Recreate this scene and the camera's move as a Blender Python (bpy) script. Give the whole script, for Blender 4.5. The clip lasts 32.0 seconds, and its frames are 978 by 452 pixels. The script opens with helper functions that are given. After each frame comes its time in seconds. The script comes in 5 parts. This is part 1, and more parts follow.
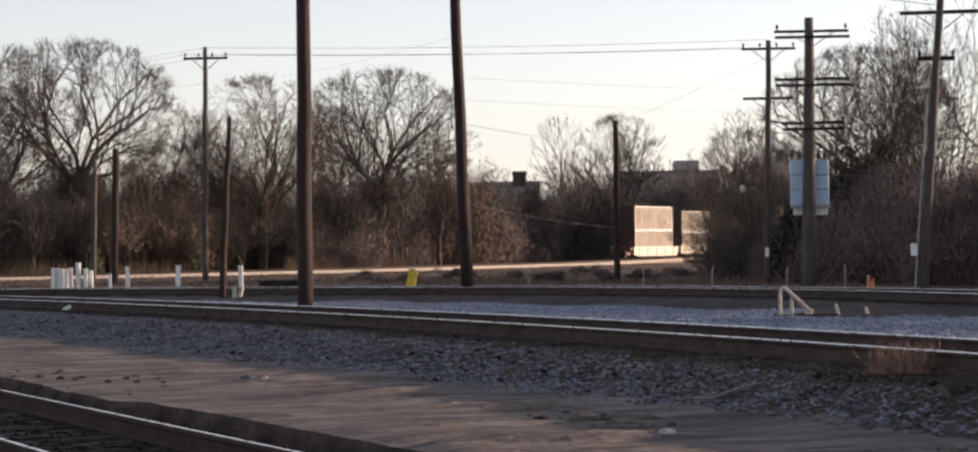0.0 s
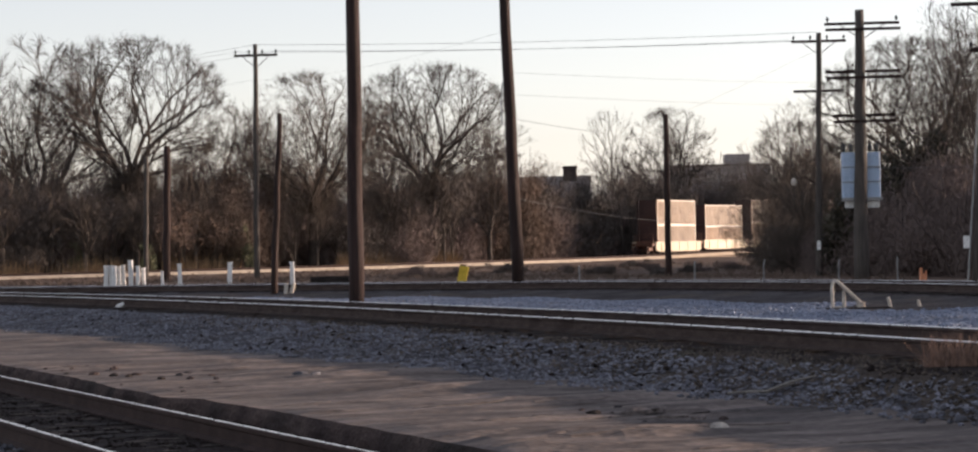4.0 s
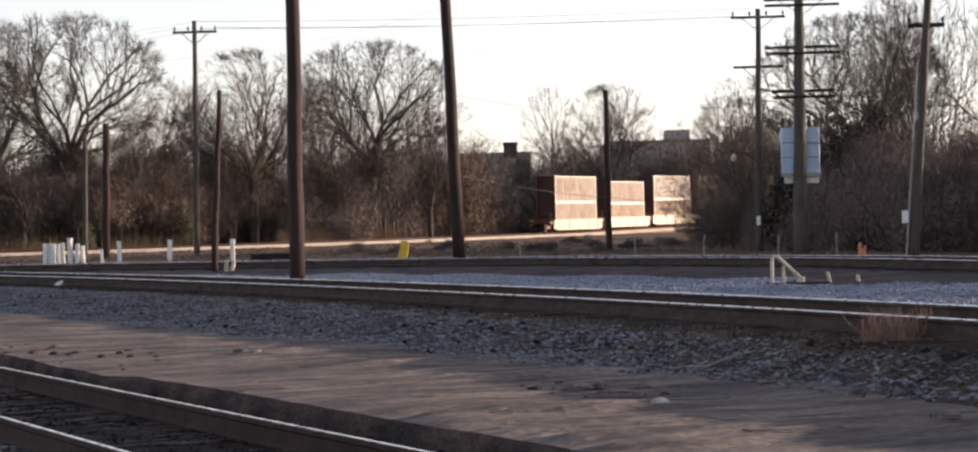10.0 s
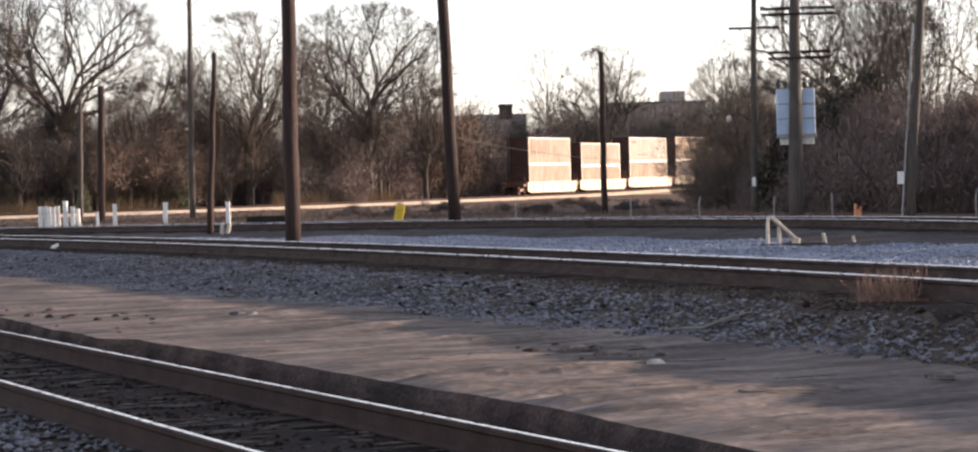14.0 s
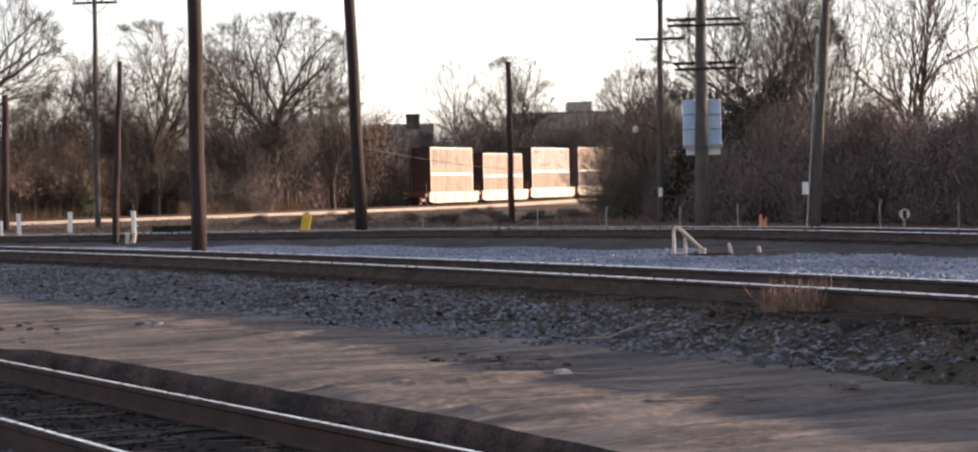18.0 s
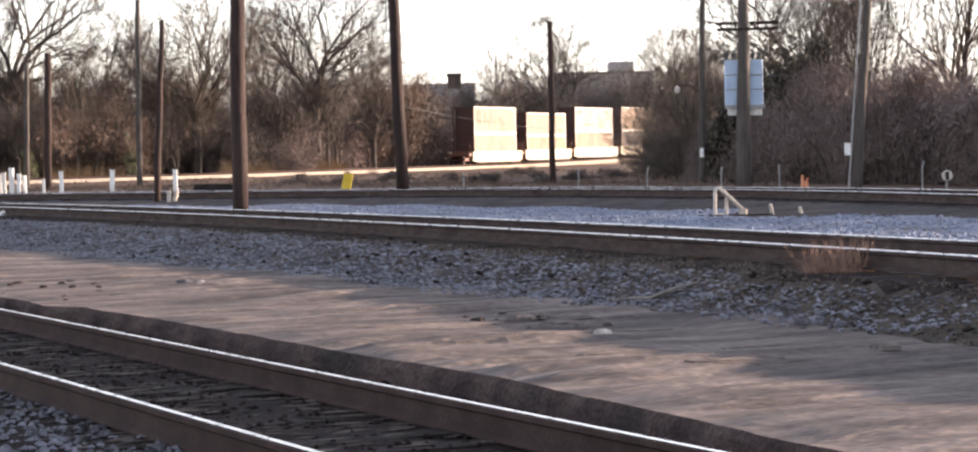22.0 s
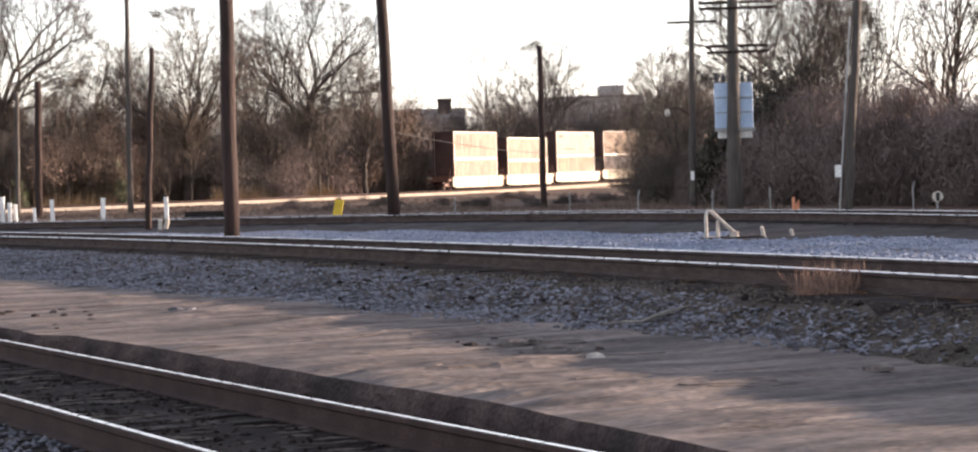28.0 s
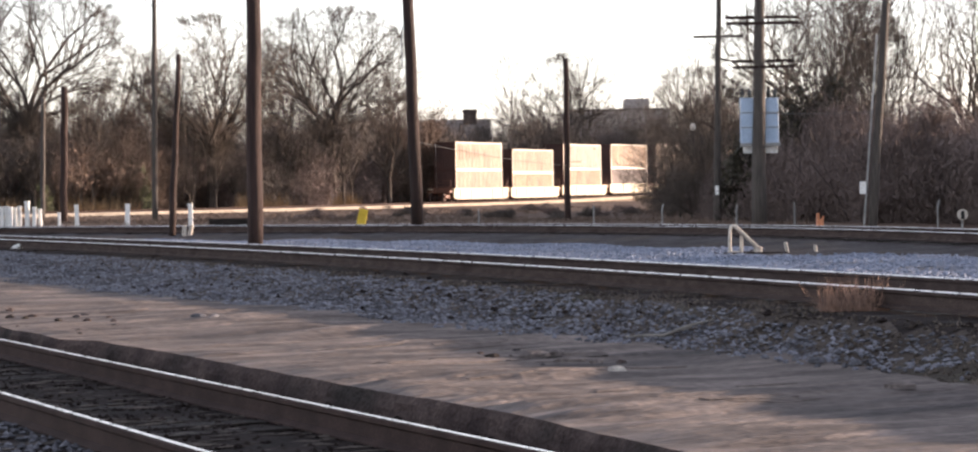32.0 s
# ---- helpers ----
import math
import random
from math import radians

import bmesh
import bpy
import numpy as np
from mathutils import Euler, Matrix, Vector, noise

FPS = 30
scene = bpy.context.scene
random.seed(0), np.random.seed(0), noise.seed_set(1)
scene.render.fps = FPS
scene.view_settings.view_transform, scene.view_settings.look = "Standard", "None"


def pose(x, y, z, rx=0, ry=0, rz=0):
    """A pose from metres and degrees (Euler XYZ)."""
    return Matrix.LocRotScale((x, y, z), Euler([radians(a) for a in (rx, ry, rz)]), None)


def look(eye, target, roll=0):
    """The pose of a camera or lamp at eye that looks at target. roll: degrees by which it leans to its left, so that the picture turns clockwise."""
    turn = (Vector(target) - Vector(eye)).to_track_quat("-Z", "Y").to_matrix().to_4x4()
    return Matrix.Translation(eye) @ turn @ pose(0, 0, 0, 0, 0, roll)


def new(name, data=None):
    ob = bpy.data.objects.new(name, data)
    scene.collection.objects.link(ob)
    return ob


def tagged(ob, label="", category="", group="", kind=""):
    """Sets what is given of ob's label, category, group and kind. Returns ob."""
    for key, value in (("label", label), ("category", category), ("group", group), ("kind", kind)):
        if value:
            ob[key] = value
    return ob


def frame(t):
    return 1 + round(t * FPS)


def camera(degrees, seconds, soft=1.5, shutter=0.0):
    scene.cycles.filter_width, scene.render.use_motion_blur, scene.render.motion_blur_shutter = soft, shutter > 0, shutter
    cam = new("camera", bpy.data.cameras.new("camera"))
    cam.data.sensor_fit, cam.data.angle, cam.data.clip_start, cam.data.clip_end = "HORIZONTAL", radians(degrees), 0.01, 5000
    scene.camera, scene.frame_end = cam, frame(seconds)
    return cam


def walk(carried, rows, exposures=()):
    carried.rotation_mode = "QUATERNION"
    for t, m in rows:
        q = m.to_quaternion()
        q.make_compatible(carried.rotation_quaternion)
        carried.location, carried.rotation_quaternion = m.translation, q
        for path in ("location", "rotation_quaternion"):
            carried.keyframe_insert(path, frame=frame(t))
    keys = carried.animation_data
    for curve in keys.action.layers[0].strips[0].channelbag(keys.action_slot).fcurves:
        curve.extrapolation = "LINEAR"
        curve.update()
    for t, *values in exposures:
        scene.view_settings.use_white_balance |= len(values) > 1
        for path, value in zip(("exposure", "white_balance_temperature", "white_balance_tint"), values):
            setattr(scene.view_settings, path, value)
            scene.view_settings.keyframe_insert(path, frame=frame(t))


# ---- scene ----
EYE = (0.0, 0.0, 1.36)
cam = camera(23.32, 32.0, soft=2.2, shutter=0.0)

# seconds, pan (to the left), tilt (up), roll, in degrees
PATH = [
    (0, 1.799, 0.627, 0.967),
    (0.5, 1.978, 0.694, 1.091),
    (1, 2.472, 0.867, 0.881),
    (1.5, 2.421, 1.046, 0.831),
    (2, 2.360, 0.756, 0.812),
    (2.5, 2.815, 1.198, 0.868),
    (3, 3.062, 1.376, 1.075),
    (3.5, 2.942, 1.044, 1.382),
    (5.5, 3.445, -0.397, 0.943),
    (6, 2.818, 0.116, 1.338),
    (6.5, 2.594, -0.696, 0.989),
    (7, 2.595, -0.198, 1.047),
    (7.5, 2.117, -0.112, 1.353),
    (8, 2.341, 0.613, 1.907),
    (8.5, 1.749, -0.039, 1.305),
    (9, 0.858, -0.110, 0.966),
    (9.5, 1.463, -0.186, 1.078),
    (10, 1.607, -0.074, 1.528),
    (10.5, 1.408, -0.047, 1.904),
    (11, 1.137, -0.356, 2.119),
    (11.5, 1.287, -0.161, 2.552),
    (12, 1.540, -0.659, 2.544),
    (12.5, 1.345, -0.561, 2.262),
    (13, 1.700, -0.470, 1.961),
    (13.5, 1.613, -1.138, 1.690),
    (14, 1.526, -0.997, 1.666),
    (14.5, 1.307, -0.856, 1.428),
    (16.5, -0.076, -0.559, 1.580),
    (17, -0.546, -0.909, 1.572),
    (17.5, -0.644, -0.741, 1.660),
    (18, -0.727, -0.820, 1.571),
    (18.5, -0.409, -1.358, 2.001),
    (19, -0.269, -1.218, 1.652),
    (19.5, -0.126, -2.074, 1.340),
    (20, 0.000, -2.381, 1.140),
    (20.5, 0.048, -2.299, 1.078),
    (21, 0.208, -2.073, 1.340),
    (21.5, 0.299, -2.219, 1.416),
    (22, 0.286, -1.771, 1.342),
    (22.5, 0.569, -0.367, 1.171),
    (23, 0.414, -0.128, 1.278),
    (23.5, 0.103, 0.063, 1.372),
    (24, -0.144, -0.254, 1.522),
    (24.5, -0.093, -0.974, 1.483),
    (25, -0.106, -0.896, 1.398),
    (25.5, -0.044, -1.788, 1.369),
    (27.5, -0.100, -1.509, 1.823),
    (28, 0.061, -1.177, 1.834),
    (28.5, 0.488, -0.978, 1.975),
    (29, 0.711, -1.313, 2.125),
    (29.5, 0.684, -1.224, 1.966),
    (30, 0.898, -1.650, 1.591),
    (30.5, 0.776, -1.784, 1.366),
    (31, 0.684, -1.669, 1.132),
    (31.5, 0.876, -1.275, 0.753),
    (32, 0.625, -0.889, 0.983),
]
EXPOSURES = [(t, e, 6350, 20) for t, e in ((0, 0.96), (3.5, 0.95), (6, 1.23), (9, 1.18), (10.5, 1.2), (12, 1.3), (13.2, 1.42), (14.5, 1.65), (16.5, 1.42), (17.5, 1.45), (18.7, 1.6), (20, 2.25), (22, 2.07), (23.5, 1.0), (24.2, 1.05), (25.3, 1.5), (28, 1.9), (29, 1.72), (30, 1.95), (31, 1.97), (32, 1.8))]


def aim(pan, tilt, roll):
    turn = Matrix.Rotation(radians(pan), 4, "Z") @ Matrix.Rotation(radians(90 + tilt), 4, "X") @ Matrix.Rotation(radians(-roll), 4, "Z")
    return Matrix.Translation(EYE) @ turn


walk(cam, [(t, aim(p, u, r)) for t, p, u, r in PATH], EXPOSURES)

# ---------------------------------------------------------------- light
SUN_AZ, SUN_EL = 70.0, 7.4
world = bpy.data.worlds.new("sky")
scene.world = world
world.use_nodes = True
wn = world.node_tree.nodes
sky = wn.new("ShaderNodeTexSky")
sky.sky_type, sky.sun_disc = "NISHITA", False
sky.sun_elevation, sky.sun_rotation = radians(SUN_EL), radians(SUN_AZ)
sky.air_density, sky.dust_density, sky.ozone_density = 1.0, 0.6, 1.6
haze = wn.new("ShaderNodeHueSaturation")
haze.inputs["Saturation"].default_value = 0.38
world.node_tree.links.new(sky.outputs[0], haze.inputs["Color"])
world.node_tree.links.new(haze.outputs[0], wn["Background"].inputs[0])
wn["Background"].inputs[1].default_value = 0.15
sun = new("sun", bpy.data.lights.new("sun", "SUN"))
sun.data.energy, sun.data.angle, sun.data.color = 5.0, radians(0.6), (1.0, 0.77, 0.55)
to_sun = Vector((math.sin(radians(SUN_AZ)) * math.cos(radians(SUN_EL)), math.cos(radians(SUN_AZ)) * math.cos(radians(SUN_EL)), math.sin(radians(SUN_EL))))
sun.matrix_world = look(to_sun * 300, (0, 0, 0))


# ---------------------------------------------------------------- materials
def material(name, a, b, scale=5.0, rough=0.8, metal=0.0, bump=0.2, fine=60.0, c=None, spread=0.25, stretch=(1, 1, 1), spec=0.3, turn=0.0):
    """Two colours mixed by a coarse and a fine noise, with bump; c: a third colour in blotches; spread: how much pieces differ."""
    m = bpy.data.materials.new(name)
    m.use_nodes = True
    nt = m.node_tree
    bsdf = nt.nodes["Principled BSDF"]
    link = nt.links.new
    co = nt.nodes.new("ShaderNodeTexCoord")
    mp = nt.nodes.new("ShaderNodeMapping")
    mp.vector_type = "TEXTURE"
    mp.inputs["Scale"].default_value = [1 / k for k in stretch]
    mp.inputs["Rotation"].default_value = (0, 0, radians(turn))
    link(co.outputs["Object"], mp.inputs["Vector"])

    def grain(s, detail):
        n = nt.nodes.new("ShaderNodeTexNoise")
        n.inputs["Scale"].default_value, n.inputs["Detail"].default_value = s, detail
        link(mp.outputs[0], n.inputs["Vector"])
        return n

    def mix(fac, x, y, blend="MIX"):
        n = nt.nodes.new("ShaderNodeMix")
        n.data_type, n.blend_type = "RGBA", blend
        for socket, value in ((0, fac), (6, x), (7, y)):
            if isinstance(value, (tuple, float, int)):
                n.inputs[socket].default_value = (*value, 1) if isinstance(value, tuple) else value
            else:
                link(value, n.inputs[socket])
        return n.outputs[2]

    def ramp(fac, lo, hi):
        n = nt.nodes.new("ShaderNodeMapRange")
        n.inputs["From Min"].default_value, n.inputs["From Max"].default_value = lo, hi
        link(fac, n.inputs["Value"])
        return n.outputs[0]

    coarse, tiny = grain(scale, 5), grain(fine, 4)
    colour = mix(ramp(coarse.outputs["Fac"], 0.35, 0.65), a, b)
    if c:
        blotch = grain(scale * 0.37, 6)
        colour = mix(ramp(blotch.outputs["Fac"], 0.52, 0.68), colour, c)
    dark = mix(ramp(tiny.outputs["Fac"], 0.3, 0.7), (0.62, 0.62, 0.62), (1.25, 1.25, 1.25))
    colour = mix(1.0, colour, dark, "MULTIPLY")
    if spread:
        info = nt.nodes.new("ShaderNodeObjectInfo")
        geo = nt.nodes.new("ShaderNodeNewGeometry")
        add = nt.nodes.new("ShaderNodeMath")
        add.operation = "ADD"
        link(info.outputs["Random"], add.inputs[0])
        link(geo.outputs["Random Per Island"], add.inputs[1])
        tone = nt.nodes.new("ShaderNodeMapRange")
        tone.inputs["From Max"].default_value = 2.0
        tone.inputs["To Min"].default_value, tone.inputs["To Max"].default_value = 1 - spread * 1.6, 1 + spread * 1.6
        link(add.outputs[0], tone.inputs["Value"])
        colour = mix(1.0, colour, tone.outputs[0], "MULTIPLY")
    link(colour, bsdf.inputs["Base Color"])
    rr = nt.nodes.new("ShaderNodeMapRange")
    rr.inputs["To Min"].default_value, rr.inputs["To Max"].default_value = max(0.05, rough - 0.12), min(1, rough + 0.1)
    link(tiny.outputs["Fac"], rr.inputs["Value"])
    link(rr.outputs[0], bsdf.inputs["Roughness"])
    bsdf.inputs["Metallic"].default_value = metal
    bsdf.inputs["Specular IOR Level"].default_value = spec
    if bump:
        bp = nt.nodes.new("ShaderNodeBump")
        bp.inputs["Strength"].default_value, bp.inputs["Distance"].default_value = bump, 0.02
        link(tiny.outputs["Fac"], bp.inputs["Height"])
        link(bp.outputs[0], bsdf.inputs["Normal"])
    return m


# Gravel and ballast stone carry the blue of skylit shade in their colour.
GRAVEL = material("gravel", (0.13, 0.155, 0.21), (0.22, 0.25, 0.32), 1.2, 0.9, bump=0.8, fine=22, c=(0.13, 0.115, 0.105), spread=0, spec=0.1)
STONE = material("ballast stone", (0.115, 0.117, 0.143), (0.193, 0.197, 0.23), 3, 0.85, fine=40, spread=0.2, spec=0.15)
# Paleness holds the sunlit brightness of the main line's bank.
PALE = material("pale ballast with sun", (0.396, 0.326, 0.25), (0.504, 0.422, 0.326), 0.8, 0.9, bump=0.6, fine=12, spread=0, spec=0.1)
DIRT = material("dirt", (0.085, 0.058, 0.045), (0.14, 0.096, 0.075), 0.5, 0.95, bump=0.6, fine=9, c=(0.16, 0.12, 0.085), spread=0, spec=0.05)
ASPHALT = material("worn asphalt", (0.08, 0.068, 0.064), (0.194, 0.164, 0.152), 1.9, 0.9, bump=0.8, fine=26, c=(0.07, 0.063, 0.063), spread=0, stretch=(0.4, 1.7, 1), turn=26, spec=0.1)
# Real oily bed of the front track; also laid where shade falls beside rails.
CINDER_AND_SHADE = material("oily track bed and rail shade", (0.016, 0.012, 0.0115), (0.031, 0.024, 0.022), 2.5, 0.9, bump=0.8, fine=25, spread=0, spec=0.05)
TIE = material("creosoted tie", (0.017, 0.014, 0.013), (0.036, 0.03, 0.027), 3, 0.85, fine=30, stretch=(1, 6, 6), bump=0.5, spec=0.1)
RAIL = material("rusty rail", (0.034, 0.0224, 0.0198), (0.0527, 0.0344, 0.0306), 4, 0.85, 0.0, fine=50, spread=0.1, spec=0.12)
DUSTYRAIL = material("dusty brown rail", (0.052, 0.038, 0.034), (0.08, 0.06, 0.053), 5, 0.9, 0.0, fine=40, c=(0.04, 0.028, 0.025), spread=0.1, stretch=(1, 1, 3), spec=0.1)
RAILTOP = material("polished rail head", (0.66, 0.65, 0.64), (0.72, 0.71, 0.7), 2, 0.3, 0.9, fine=7, spread=0, bump=0.0)
POLE = material("weathered pole wood", (0.019, 0.0105, 0.0088), (0.037, 0.0205, 0.017), 2, 0.85, fine=30, stretch=(8, 8, 0.6), bump=0.6)
GREYPOLE = material("grey pole wood", (0.046, 0.04, 0.036), (0.085, 0.073, 0.064), 2, 0.85, fine=30, stretch=(8, 8, 0.6), bump=0.6)
BARK = material("bark", (0.036, 0.029, 0.025), (0.07, 0.057, 0.048), 1.5, 0.9, fine=12, bump=0.5, spread=0.2)
TWIG = material("twigs", (0.0538, 0.0435, 0.0355), (0.101, 0.0813, 0.0664), 0.4, 0.9, fine=8, bump=0, spread=0.3)
BRUSH = material("brown brush", (0.0708, 0.0594, 0.0518), (0.121, 0.101, 0.0886), 0.25, 0.9, fine=6, bump=0, spread=0.08)
DARKBRUSH = material("dark brush", (0.14, 0.107, 0.097), (0.195, 0.148, 0.134), 0.25, 0.9, fine=6, bump=0, spread=0.06)
EVERGREEN = material("evergreen leaves", (0.034, 0.03, 0.02), (0.062, 0.053, 0.036), 0.5, 0.7, fine=6, bump=0, spread=0.4)
IVY = material("ivy leaves", (0.085, 0.09, 0.045), (0.16, 0.165, 0.09), 0.5, 0.6, fine=6, bump=0, spread=0.4)
RUSSET = material("withered russet leaves", (0.103, 0.075, 0.0582), (0.168, 0.119, 0.093), 0.25, 0.9, fine=6, bump=0, spread=0.08)
DRYGRASS = material("dry russet grass", (0.25, 0.15, 0.11), (0.38, 0.25, 0.19), 2, 0.9, fine=20, bump=0, spread=0.3)
DIRTYGRAVEL = material("dirty ballast", (0.0377, 0.0338, 0.0351), (0.0676, 0.0611, 0.0637), 1.1, 0.95, bump=0.8, fine=20, c=(0.075, 0.061, 0.05), spread=0, spec=0.05)
DIRTYSTONE = material("dirty ballast stone", (0.066, 0.067, 0.077), (0.138, 0.139, 0.156), 3, 0.9, fine=40, spread=0.4, spec=0.1)
# Bluest of the stones: skylit shade between the tracks is put into it.
SKYBLUE_STONE = material("skylight-blue crushed stone", (0.16, 0.182, 0.235), (0.245, 0.275, 0.345), 3, 0.9, fine=40, spread=0.1, spec=0.1)
SOIL = material("brown weedy soil", (0.045, 0.0369, 0.0324), (0.0828, 0.0684, 0.0585), 1.4, 0.95, bump=0.8, fine=18, c=(0.05, 0.048, 0.036), spread=0, spec=0.05)
CLOD = material("brown clods", (0.075, 0.062, 0.053), (0.15, 0.125, 0.107), 2, 0.95, fine=30, spread=0.45, spec=0.05)
# Broken brown asphalt, darker than the top by the edge's own shade.
BROKEN = material("broken asphalt edge with shade", (0.0416, 0.0312, 0.0302), (0.0884, 0.0666, 0.0603), 3.0, 0.95, bump=1.0, fine=30, c=(0.035, 0.03, 0.028), spread=0, spec=0.05)
SOOTY = material("sooty brick", (0.05, 0.036, 0.033), (0.085, 0.062, 0.055), 1.5, 0.9, fine=14, spread=0)
DARKLUMP = material("dark earthy lumps", (0.022, 0.018, 0.016), (0.06, 0.049, 0.043), 3, 0.95, fine=40, spread=0.5, spec=0.05)
SPLINTER = material("splintered tie wood", (0.042, 0.035, 0.0308), (0.0805, 0.0672, 0.0588), 3, 0.9, fine=30, spread=0.55)
DEADWOOD = material("bleached dead wood", (0.15, 0.135, 0.12), (0.24, 0.22, 0.2), 3, 0.9, fine=30, stretch=(1, 6, 6), spread=0)
STRAW = material("dry grass", (0.30, 0.19, 0.10), (0.45, 0.31, 0.18), 2, 0.9, fine=20, bump=0, spread=0.3)
WIRE = material("dark cable", (0.03, 0.03, 0.03), (0.06, 0.055, 0.05), 2, 0.6, fine=10, bump=0, spread=0)
WHITE = material("white paint", (0.68, 0.68, 0.66), (0.8, 0.8, 0.78), 3, 0.6, fine=30, c=(0.5, 0.48, 0.44), spread=0.1)
DIRTYWHITE = material("weathered white paint", (0.40, 0.36, 0.31), (0.55, 0.50, 0.44), 6, 0.7, fine=30, c=(0.30, 0.22, 0.16), spread=0.1)
YELLOW = material("yellow paint", (0.55, 0.38, 0.03), (0.68, 0.48, 0.06), 3, 0.6, fine=30, spread=0.05)
ORANGE = material("faded orange paint", (0.55, 0.22, 0.11), (0.66, 0.30, 0.17), 3, 0.7, fine=30, spread=0.05)
PALEBLUE = material("pale enamelled steel", (0.35, 0.46, 0.61), (0.43, 0.54, 0.69), 2, 0.5, fine=30, spread=0.05)
STEEL = material("dull steel", (0.2, 0.2, 0.2), (0.3, 0.3, 0.3), 3, 0.5, 0.7, fine=30, spread=0.05)
BROWNSTEEL = material("oxide brown steel", (0.10, 0.045, 0.03), (0.16, 0.075, 0.05), 2, 0.65, 0.1, fine=20, spread=0.1)
CREAM = material("cream container paint", (0.178, 0.126, 0.0832), (0.231, 0.168, 0.115), 1.6, 0.5, fine=9, c=(0.14, 0.095, 0.06), spread=0.08, stretch=(1, 1, 0.12))
BUFF = material("buff container paint", (0.161, 0.0952, 0.0479), (0.213, 0.132, 0.0719), 1.6, 0.5, fine=9, c=(0.11, 0.062, 0.032), spread=0.08, stretch=(1, 1, 0.12))
WHITEBOX = material("white container paint", (0.194, 0.169, 0.135), (0.241, 0.211, 0.171), 1.6, 0.5, fine=9, c=(0.17, 0.14, 0.11), spread=0.08, stretch=(1, 1, 0.12))
EDGE = material("pale container frame paint", (0.48, 0.432, 0.36), (0.56, 0.512, 0.44), 0.8, 0.5, fine=15, c=(0.42, 0.3, 0.22), spread=0.08)
FADED = material("faded lettering paint", (0.1, 0.066, 0.043), (0.15, 0.105, 0.07), 3, 0.7, fine=20, spread=0.1)
# Red boxes, and the ends of all boxes with their shade put in.
REDBOX_AND_SHADE = material("rust red paint and shaded ends", (0.032, 0.015, 0.013), (0.06, 0.028, 0.023), 0.6, 0.5, fine=15, spread=0.08)
TAN = material("tan well car paint", (0.355, 0.3, 0.208), (0.416, 0.355, 0.257), 0.8, 0.5, fine=15, c=(0.45, 0.34, 0.22), spread=0.06)
HOUSEBRICK = material("dark brick", (0.13, 0.06, 0.045), (0.2, 0.095, 0.07), 1.5, 0.9, fine=14, spread=0.05)
SHINGLE = material("roof shingle", (0.15, 0.125, 0.115), (0.21, 0.18, 0.165), 1.5, 0.9, fine=12, spread=0.05)
CONCRETE = material("concrete", (0.35, 0.32, 0.29), (0.45, 0.42, 0.38), 1.5, 0.9, fine=20, spread=0.05)
FARGREY = material("grey cladding", (0.274, 0.245, 0.234), (0.331, 0.302, 0.288), 0.3, 0.9, fine=4, spread=0.05)
DARKGLASS = material("dark window glass", (0.02, 0.022, 0.025), (0.04, 0.04, 0.045), 1, 0.1, fine=10, spread=0, bump=0)


